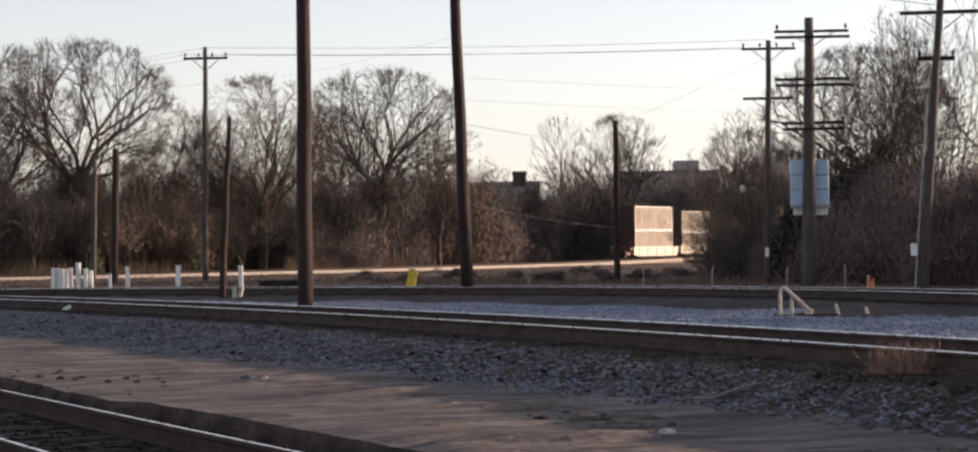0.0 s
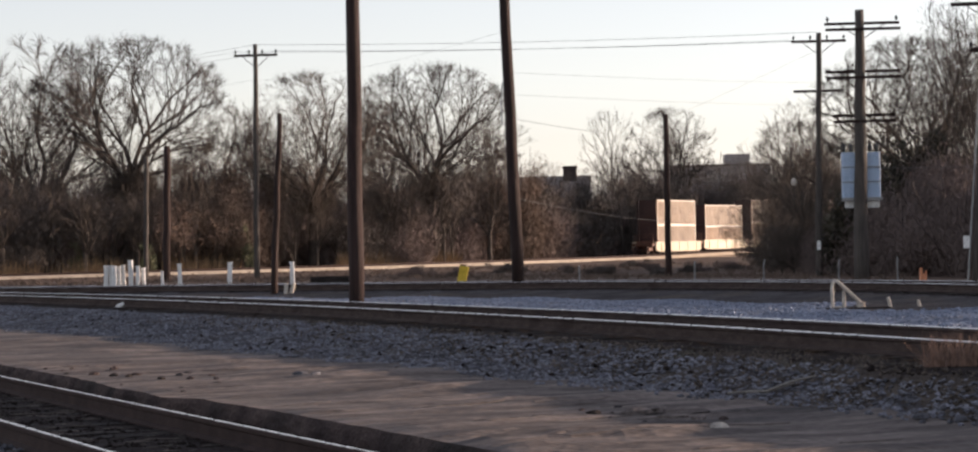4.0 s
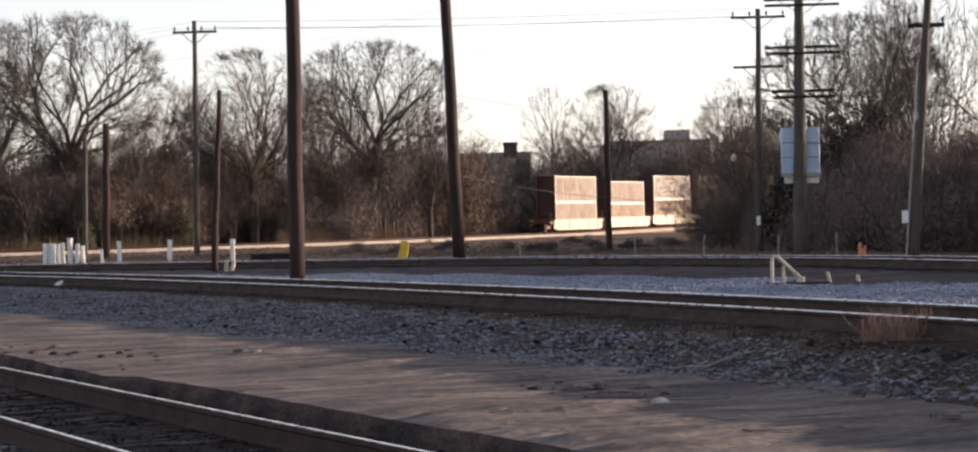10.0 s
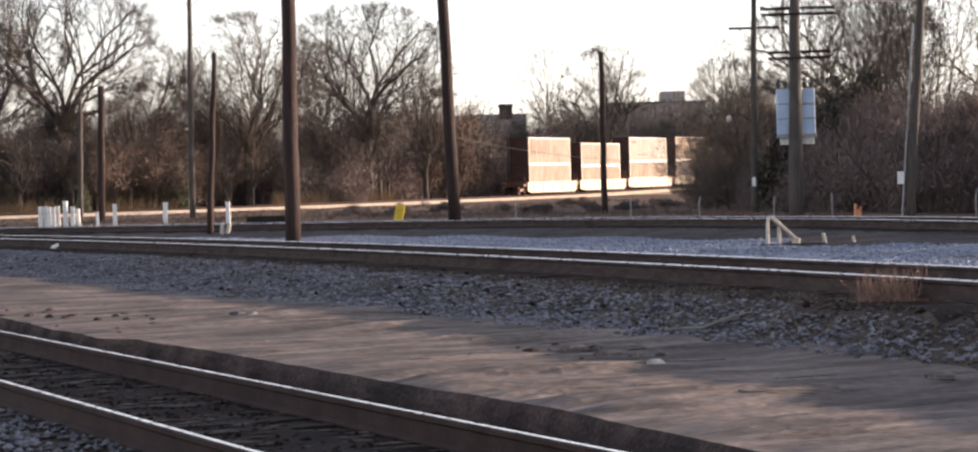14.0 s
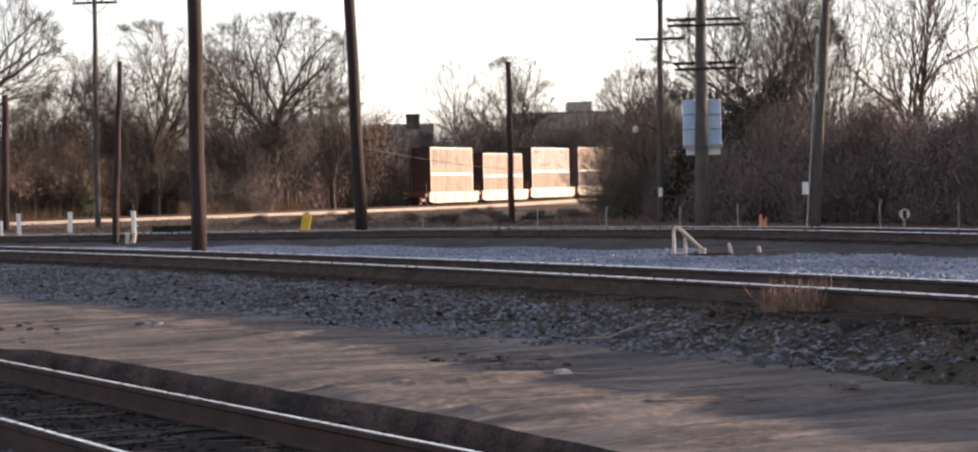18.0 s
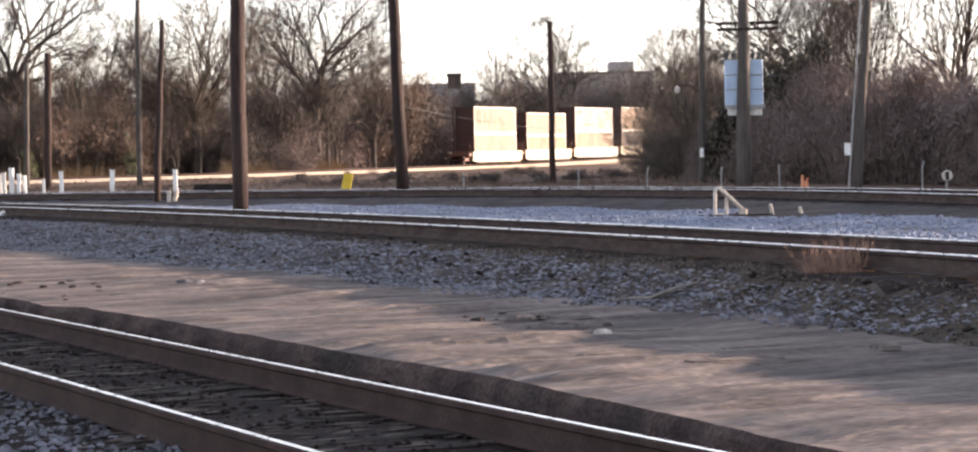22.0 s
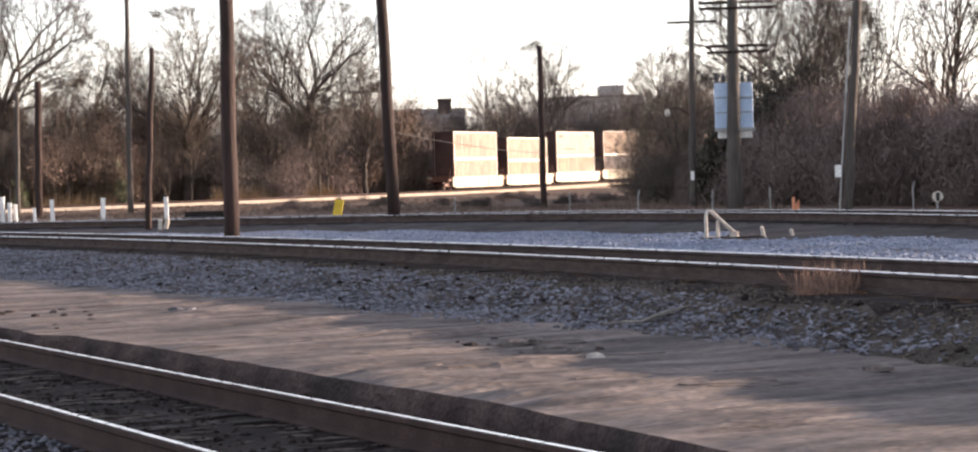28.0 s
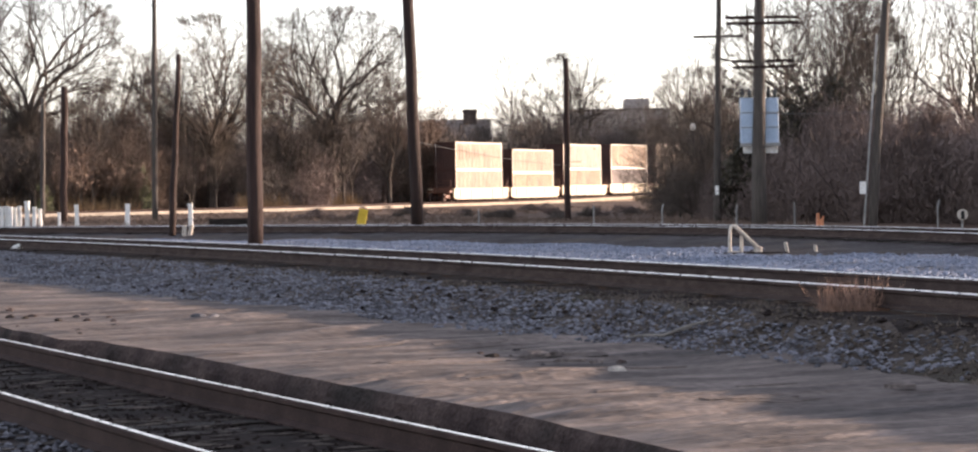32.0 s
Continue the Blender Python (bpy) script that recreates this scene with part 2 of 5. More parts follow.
# ---------------------------------------------------------------- mesh helpers
class Geo:
    def __init__(self):
        self.v, self.f, self.k = [], [], []

    def face(self, pts, k=0):
        n = len(self.v)
        self.v += [tuple(p) for p in pts]
        self.f.append(tuple(range(n, n + len(pts))))
        self.k.append(k)

    def box(self, x0, y0, z0, x1, y1, z1, m=None, k=0, bevel=0.0):
        b = bevel
        ring = [(x0 + b, y0), (x1 - b, y0), (x1, y0 + b), (x1, y1 - b), (x1 - b, y1), (x0 + b, y1), (x0, y1 - b), (x0, y0 + b)] if b else [(x0, y0), (x1, y0), (x1, y1), (x0, y1)]
        n, c = len(self.v), len(ring)
        pts = [Vector((x, y, z)) for z in (z0, z1) for x, y in ring]
        self.v += [tuple(m @ p) if m else tuple(p) for p in pts]
        new_faces = [tuple(range(n + c - 1, n - 1, -1)), tuple(range(n + c, n + 2 * c))]
        new_faces += [(n + i, n + (i + 1) % c, n + c + (i + 1) % c, n + c + i) for i in range(c)]
        self.f += new_faces
        self.k += [k] * len(new_faces)

    def tube(self, pts, radii, n=6, k=0, caps=True):
        pts = [Vector(p) for p in pts]
        base = len(self.v)
        for i, p in enumerate(pts):
            d = pts[min(i + 1, len(pts) - 1)] - pts[max(i - 1, 0)]
            d = d.normalized() if d.length > 1e-9 else Vector((0, 0, 1))
            a = d.cross(Vector((0.0, 0.0, 1.0)) if abs(d.z) < 0.9 else Vector((0.0, 1.0, 0.0))).normalized()
            b = d.cross(a)
            for j in range(n):
                w = 2 * math.pi * j / n
                self.v.append(tuple(p + (a * math.cos(w) + b * math.sin(w)) * radii[i]))
        for i in range(len(pts) - 1):
            for j in range(n):
                q = base + i * n
                self.f.append((q + j, q + (j + 1) % n, q + n + (j + 1) % n, q + n + j))
                self.k.append(k)
        if caps:
            self.f += [tuple(range(base + n - 1, base - 1, -1)), tuple(range(base + (len(pts) - 1) * n, base + len(pts) * n))]
            self.k += [k, k]

    def mesh(self, name, *mats, smooth=False):
        me = bpy.data.meshes.new(name)
        me.from_pydata(self.v, [], self.f)
        for m in mats:
            me.materials.append(m)
        if len(mats) > 1:
            me.polygons.foreach_set("material_index", self.k)
        if smooth:
            me.polygons.foreach_set("use_smooth", [True] * len(self.f))
        me.update()
        return me


def part(name, geo, mats, parent, label="", smooth=False, kind=""):
    me = geo if isinstance(geo, bpy.types.Mesh) else geo.mesh(name, *(mats if isinstance(mats, tuple) else (mats,)), smooth=smooth)
    ob = new(name, me)
    ob.parent = parent
    return tagged(ob, label, kind=kind)


def thing(name, m, label, category, group="", kind=""):
    ob = new(name)
    ob.matrix_world = m
    return tagged(ob, label, category, group, kind)


# ---------------------------------------------------------------- the plan of the tracks
class Line:
    """A smooth line through plan points, walked by its length."""
    def __init__(self, pts, step=0.5):
        p = np.array(pts, float)
        p = np.vstack([2 * p[0] - p[1], p, 2 * p[-1] - p[-2]])
        out = []
        for i in range(1, len(p) - 2):
            for u in np.linspace(0, 1, 40, endpoint=False):
                out.append(0.5 * (2 * p[i] + (p[i + 1] - p[i - 1]) * u + (2 * p[i - 1] - 5 * p[i] + 4 * p[i + 1] - p[i + 2]) * u * u + (3 * p[i] - p[i - 1] - 3 * p[i + 1] + p[i + 2]) * u ** 3))
        out.append(p[-2])
        out = np.array(out)
        s = np.concatenate([[0], np.cumsum(np.hypot(*np.diff(out, axis=0).T))])
        self.length = s[-1]
        self.s = np.linspace(0, s[-1], max(2, int(s[-1] / step)))
        self.xy = np.stack([np.interp(self.s, s, out[:, 0]), np.interp(self.s, s, out[:, 1])], 1)
        g = np.gradient(self.xy, axis=0)
        self.dir = g / np.hypot(*g.T)[:, None]

    def at(self, s):
        p = [np.interp(s, self.s, self.xy[:, i]) for i in (0, 1)]
        d = [np.interp(s, self.s, self.dir[:, i]) for i in (0, 1)]
        return p[0], p[1], math.atan2(d[1], d[0])

    def away(self, x, y):
        """Distance of many points from the line."""
        best = np.full(x.shape, 1e9)
        for px, py in self.xy[::(1 if len(self.xy) < 400 else 6)]:
            best = np.minimum(best, (x - px) ** 2 + (y - py) ** 2)
        return np.sqrt(best)


def near_line(n, a, b):
    """Straight line along the front track, n metres across from the eye."""
    return [(0.899 * n - 0.438 * s, 0.438 * n + 0.899 * s) for s in (a, (a + b) / 2, b)]


FRONT = Line(near_line(4.737, -40, 70))
MIDDLE = Line([(9.69 - 0.2566 * y - 0.002847 * y * y + 0.66, y + 0.3) for y in (2, 10, 16, 24, 32, 40, 48, 56, 64, 74)])
BACK = Line([(13.6, 12), (12.2, 22), (10.9, 32), (8.9, 41.2), (6.0, 50.7), (0.5, 60.0), (-6.1, 66.0), (-14.4, 72.2), (-26, 79), (-45, 88)])
MAIN = Line([(102.0, 454.5), (78.2, 413.3), (55.2, 373.5), (32.9, 333.2), (20.3, 308.9), (10.2, 287.1), (1.63, 266.9), (-6.6, 247), (-17.5, 224), (-33, 205), (-50, 192), (-72, 180), (-105, 166)])
Z_FRONT, Z_MIDDLE, Z_BACK, Z_MAIN = 0.0, 0.45, 0.45, 0.12


def climb(y):
    """The main line rises gently past the bend."""
    return 0.009 * max(0.0, y - 266)


def sweep(line, side, profile, z, k_of=None, s0=0, s1=1e9, rise=None):
    """A profile (across, up) swept along a line, side metres to its right."""
    g = Geo()
    c = len(profile)
    pick = (line.s >= s0) & (line.s <= s1)
    xy, dd = line.xy[pick], line.dir[pick]
    for (x, y), (dx, dy) in zip(xy, dd):
        for a, h in profile:
            g.v.append((x + dy * (side + a), y - dx * (side + a), z + h + (rise(y) if rise else 0)))
    for i in range(len(xy) - 1):
        for j in range(c):
            g.f.append((i * c + j, i * c + (j + 1) % c, (i + 1) * c + (j + 1) % c, (i + 1) * c + j))
            g.k.append(k_of(j) if k_of else 0)
    g.f += [tuple(range(c)), tuple(range((len(xy) - 1) * c + c - 1, (len(xy) - 1) * c - 1, -1))]
    g.k += [0, 0]
    return g


RAIL_PROFILE = [(-0.07, -0.172), (0.07, -0.172), (0.07, -0.16), (0.012, -0.135), (0.01, -0.05), (0.034, -0.036), (0.034, -0.008), (0.02, 0), (-0.02, 0), (-0.034, -0.008), (-0.034, -0.036), (-0.01, -0.05), (-0.012, -0.135), (-0.07, -0.16)]


def railway(name, line, z, label, s0, s1, tie_to=1e9, tie_z=-0.175, steel=None, rise=None):
    top = thing(name, Matrix(), label, "railway track", kind="structure")
    for side in (-0.7525, 0.7525):
        part("rail", sweep(line, side, RAIL_PROFILE, z, lambda j: 1 if j == 7 or (steel and j in (6, 8)) else 0, s0, s1, rise), (steel or RAIL, RAILTOP), top, "steel rail with a worn bright head")
    tie = Geo()
    tie.box(-0.115, -1.3, -0.17, 0.115, 1.3, 0.0, bevel=0.015)
    me = tie.mesh("tie", TIE)
    rnd = random.Random(3)
    s = s0
    while s < min(s1, tie_to):
        x, y, a = line.at(s)
        ob = part("tie", me, None, top)
        ob.matrix_world = pose(x, y, z + tie_z + rnd.uniform(-0.012, 0.008), 0, 0, math.degrees(a) + rnd.uniform(-1.5, 1.5))
        s += 0.53 + rnd.uniform(-0.03, 0.03)
    return top


# ---------------------------------------------------------------- ground
def blend(a, b, u):
    u = np.clip(u, 0, 1)
    u = u * u * (3 - 2 * u)
    return a + (b - a) * u


def foot_gap(x, y):
    """How far a point lies past the foot of the middle track's shoulder, towards the track."""
    s = 0.899 * y - 0.438 * x
    return 0.899 * x + 0.438 * y - np.interp(s, (8, 12, 14, 16, 21, 24, 30, 39, 60), (11.0, 10.7, 10.45, 10.12, 10.05, 9.93, 9.7, 9.36, 8.7))


def ground_height(x, y):
    n = 0.899 * x + 0.438 * y
    far = np.clip(0.08 - 0.022 * x, -0.35, 0.3)
    far = blend(far, 0.0 * x - 0.9, (y - 88) / 80)
    m, b = MIDDLE.away(x, y), BACK.away(x, y)
    # the yard: low by the front track, higher from the middle track on
    yard = blend(-0.20 + 0 * x, 0.2 + 0 * x, (n - 8.5) / 4.0)
    z = blend(yard, far, (y + 0.55 * x - 62) / 14)
    ours = x < np.interp(y, MIDDLE.xy[:, 1], MIDDLE.xy[:, 0])
    u = (m - 1.3) / np.maximum(0.8, m + foot_gap(x, y) - 1.3)
    shoulder = np.where(u < 1, blend(0.25 + 0 * x, -0.035 + 0 * x, u), -0.035 - 0.6 * (u - 1))
    shoulder = np.where(m < 6, shoulder, -0.4)
    z = np.maximum(z, np.where(ours, shoulder, blend(0.265 + 0 * x, -0.3 + 0 * x, (m - 1.35) / 3.2)))
    z = np.maximum(z, blend(0.26 + 0 * x, -0.3 + 0 * x, (b - 1.5) / 4.0))
    between = ~ours & (m > 1.8) & (b > 2.6) & (y + 0.55 * x < 66)
    heap = np.sin(0.9 * x + 0.55 * y) + np.sin(0.43 * y - 1.3 * x + 1.0) + 0.7 * np.sin(1.9 * x + 1.1 * y + 2.0)
    z = z + np.where(between, 0.025 * heap * np.clip((m - 1.8) / 1.2, 0, 1) * np.clip((b - 2.6) / 1.5, 0, 1) - 0.06 * np.clip((b - 2.6) / 1.5, 0, 1), 0)
    front = np.abs(n - 4.737)
    z = np.where(n < 9, np.where(front < 1.55, -0.180, z), z)
    return z


def ragged(x, y):
    """An uneven number from -1 to 1 for ragged borders."""
    return (np.sin(1.7 * x + 0.8 * y) + np.sin(2.9 * y - 1.1 * x + 1.3) + np.sin(4.1 * x + 3.3 * y + 0.4)) / 3


def dirt_width(x, y):
    """How far the dark dirt beside the back track reaches."""
    return np.clip(3.3 + 0.1 * (y - 39), 3.0, 4.9) + 0.5 * ragged(x * 0.6, y * 0.6) + 1.8 * np.exp(-((x - 4.1) ** 2 + (y - 41.0) ** 2) / 2.0)


def axis(lo, hi, a, b, fine, grow=1.18):
    out = list(np.arange(a, b, fine))
    step, p = fine, a
    while p > lo:
        step *= grow
        p -= step
        out.insert(0, p)
    step, p = fine, out[-1]
    while p < hi:
        step *= grow
        p += step
        out.append(p)
    return np.array(out)


def ground():
    xs, ys = axis(-1500, 1500, -16, 14, 0.2), axis(-300, 3000, -8, 60, 0.25, 1.1)
    X, Y = np.meshgrid(xs, ys)
    Z = ground_height(X, Y)
    rough = np.array([noise.noise((x * 1.7, y * 1.7, 0)) + 0.5 * noise.noise((x * 5, y * 5, 3)) for x, y in zip(X.ravel(), Y.ravel())]).reshape(X.shape)
    Z = Z + rough * 0.025
    me = bpy.data.meshes.new("ground")
    h, w = X.shape
    idx = np.arange(h * w).reshape(h, w)
    quads = np.stack([idx[:-1, :-1], idx[:-1, 1:], idx[1:, 1:], idx[1:, :-1]], -1).reshape(-1, 4)
    me.from_pydata(np.stack([X, Y, Z], -1).reshape(-1, 3).tolist(), [], quads.tolist())
    for m in (GRAVEL, DIRT, CINDER_AND_SHADE, PALE, DIRTYGRAVEL, SOIL):
        me.materials.append(m)
    cx, cy = (X[:-1, :-1] + X[1:, 1:]) / 2, (Y[:-1, :-1] + Y[1:, 1:]) / 2
    b = BACK.away(cx, cy)
    beyond = (cy + 0.55 * cx > 64) & (b > 3.0)
    kind = np.where(beyond, 1, 0)
    kind = np.where((kind == 0) & (cx < np.interp(cy, MIDDLE.xy[:, 1], MIDDLE.xy[:, 0])), 4, kind)
    near_soil = MIDDLE.away(cx, cy) < 1.75 + 0.25 * ragged(cx, cy) + np.clip((22 - cy) * 0.12, 0, 0.7)
    kind = np.where((kind == 4) & near_soil, 5, kind)
    # This dark strip stands for the shade below the middle track's near rail.
    kind = np.where(((kind == 4) | (kind == 5)) & (MIDDLE.away(cx, cy) < 1.5), 2, kind)
    kind = np.where(b < dirt_width(cx, cy), 4, kind)
    kind = np.where((cx > np.interp(cy, BACK.xy[:, 1], BACK.xy[:, 0])) & (cy < 60), 5, kind)
    kind = np.where(b < 1.7, 2, kind)
    kind = np.where((MAIN.away(cx, cy) < 3.4) & (cy > 120), 3, kind)
    kind = np.where(np.abs(0.899 * cx + 0.438 * cy - 4.737) < 1.6, 2, kind)
    kind = np.where(0.899 * cx + 0.438 * cy < 2.4, 0, kind)
    me.polygons.foreach_set("material_index", kind.ravel().astype(np.int32))
    me.polygons.foreach_set("use_smooth", [True] * len(quads))
    tagged(new("ground", me), "grey-blue gravel rail yard running into brown dirt", "ground", kind="structure")


ground()


# open seams across the strip: where along it, from and to across it
SEAMS = ((12.85, 6.6, 8.3), (14.05, 7.4, 8.6), (15.45, 6.9, 8.7), (16.75, 8.2, 10.2), (17.2, 7.0, 8.6), (18.5, 6.6, 9.3), (19.3, 7.2, 8.9), (20.6, 6.5, 8.0), (22.2, 6.5, 8.8), (23.6, 6.9, 8.4), (25.3, 6.5, 8.7), (27.3, 6.6, 9.0), (29.2, 6.6, 8.8))


def pave_z(n, s):
    """Worn asphalt: low ridges and open seams run across the strip, over the old timbers below, and fade out in places."""
    bend = 0.10 * noise.noise((n * 1.1, s * 0.6, 21)) + 0.03 * noise.noise((n * 5, s * 0.6, 2))
    v = s - 0.14 * (n - 7) + bend
    worn = min(1.0, max(0.0, 0.55 + 0.9 * noise.noise((n * 0.5, s * 0.25, 15))))
    ridge = abs(noise.noise((v * 1.5, n * 0.2, 3))) + 0.5 * (0.6 - abs(noise.noise((v * 3.6, n * 0.3, 8))))
    fine = noise.noise((v * 9.0, n * 0.5, 1)) + 0.5 * noise.noise((v * 21.0, n * 0.9, 6))
    z = -0.045 + 0.018 * noise.noise((n * 0.5, s * 0.4, 7)) + (0.015 + 0.07 * worn) * ridge + (0.005 + 0.014 * worn) * fine + 0.003 * noise.noise((n * 8.0, s * 8.0, 2))
    for at, n0, n1 in SEAMS:
        d = v - at
        if -0.25 < d < 0.5 and n0 < n < n1:
            fade = min(1.0, (n - n0) / 0.3, (n1 - n) / 0.3) * (0.75 + 0.7 * noise.noise((n * 1.6, at, 5)))
            if fade > 0:
                z += fade * ((0.04 * math.exp(-d / 0.15) if d > 0 else 0.0) - 0.03 * math.exp(-(d / 0.05) ** 2) + 0.022 * math.exp(-((d + 0.13) / 0.05) ** 2))
    return z


EDGE_S = (0, 8, 10, 11.5, 13.4, 14.9, 17.6, 20.1, 21.9, 22.25, 22.6, 23.5, 24.4, 26.2, 34, 62)
EDGE_N = (5.85, 5.92, 6.1, 6.22, 6.36, 6.3, 6.32, 6.33, 6.27, 6.16, 6.04, 6.13, 6.06, 6.2, 6.2, 6.2)


def platform():
    """The worn asphalt strip between the front track and the ballast, with a broken edge."""
    g = Geo()
    S = np.concatenate([np.arange(0, 8, 0.4), np.arange(8, 31, 0.035), np.arange(31, 40, 0.16), np.arange(40, 62, 0.4)])
    cols, face = 50, 5
    for i, s in enumerate(S):
        e = float(np.interp(s, EDGE_S, EDGE_N)) + 0.025 * noise.noise((s * 1.1, 0, 0)) + 0.014 * noise.noise((s * 4.3, 4, 0))
        far = 10.15 + 0.028 * (s - 10) + 0.35 * noise.noise((s * 0.35, 9, 0)) + 0.12 * noise.noise((s * 1.7, 2, 0))
        top = -0.022 + 0.012 * noise.noise((s * 1.3, 6, 2))
        for j in range(face):
            u = j / face
            chip = 0.022 * noise.noise((s * 2.5, u * 5, 5)) + 0.01 * noise.noise((s * 7, u * 9, 9))
            n, z = e - 0.09 * (1 - u) ** 0.7 - chip, -0.27 + (top + 0.27) * u
            g.v.append((0.899 * n - 0.438 * s, 0.438 * n + 0.899 * s, z))
        for j in range(cols + 1):
            u = j / cols
            n = e + (far - e) * u
            z = pave_z(n, s) - 0.05 * max(0, u - 0.93) / 0.07
            z += (top - z) * max(0.0, 1 - (n - e) / 0.3) ** 1.5
            g.v.append((0.899 * n - 0.438 * s, 0.438 * n + 0.899 * s, z))
    c = cols + 1 + face
    for i in range(len(S) - 1):
        for j in range(c - 1):
            g.f.append((i * c + j, i * c + j + 1, (i + 1) * c + j + 1, (i + 1) * c + j))
            # the edge face gets the darker colour with its shade put in
            g.k.append(1 if j < face else 0)
    ob = new("pavement", g.mesh("pavement", ASPHALT, BROKEN))
    tagged(ob, "worn brown asphalt strip with a ragged broken edge", "pavement", kind="structure")


platform()

def slabs():
    """Thin flakes of asphalt that have lifted along the seams."""
    rnd = random.Random(61)
    for at, n0, n1 in SEAMS:
        for _ in range(1 if at > 19.5 else 3):
            n, along = rnd.uniform(n0 + 0.3, n1 + 0.2), at + rnd.uniform(-0.25, 0.35)
            wide, deep, thick = rnd.uniform(0.2, 0.7), rnd.uniform(0.04, 0.12), rnd.uniform(0.004, 0.011)
            g = Geo()
            ring = []
            for k in range(9):
                w = 2 * math.pi * k / 9
                r = rnd.uniform(0.7, 1.15)
                ring.append((n + wide * r * math.cos(w), along + 0.14 * wide * r * math.cos(w) + deep * r * math.sin(w)))
            top, low = [], []
            for a, b in ring:
                z = pave_z(a, b)
                top.append((0.899 * a - 0.438 * b, 0.438 * a + 0.899 * b, z + thick))
                low.append((0.899 * a - 0.438 * b, 0.438 * a + 0.899 * b, z - 0.03))
            g.face(top)
            for k in range(9):
                g.face([low[k], low[(k + 1) % 9], top[(k + 1) % 9], top[k]])
            part("flake", g, ASPHALT, bpy.data.objects["pavement"])


slabs()
railway("front_track", FRONT, Z_FRONT, "rusty rails with bright heads on dark oily ties", 4, 100, 80)
railway("middle_track", MIDDLE, Z_MIDDLE, "brown railway track on grey ballast", 0, 90, 75, -0.195, DUSTYRAIL)
railway("back_track", BACK, Z_BACK, "low brown railway track curving across the yard", 0, 130, 90, steel=DUSTYRAIL)
main = railway("main_track", MAIN, Z_MAIN, "curved main line track on sunlit ballast", 60, 1e9, 0, rise=climb)
# Sun-bright colour on the crown and upper slopes, dirt on the lower ones.
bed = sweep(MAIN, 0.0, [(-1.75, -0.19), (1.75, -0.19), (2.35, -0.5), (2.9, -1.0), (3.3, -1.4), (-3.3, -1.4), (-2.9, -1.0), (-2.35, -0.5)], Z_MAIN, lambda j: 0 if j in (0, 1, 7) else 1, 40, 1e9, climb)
part("ballast_bed", bed, (PALE, DIRT), main, "pale ballast bank with sunlight put into its top")


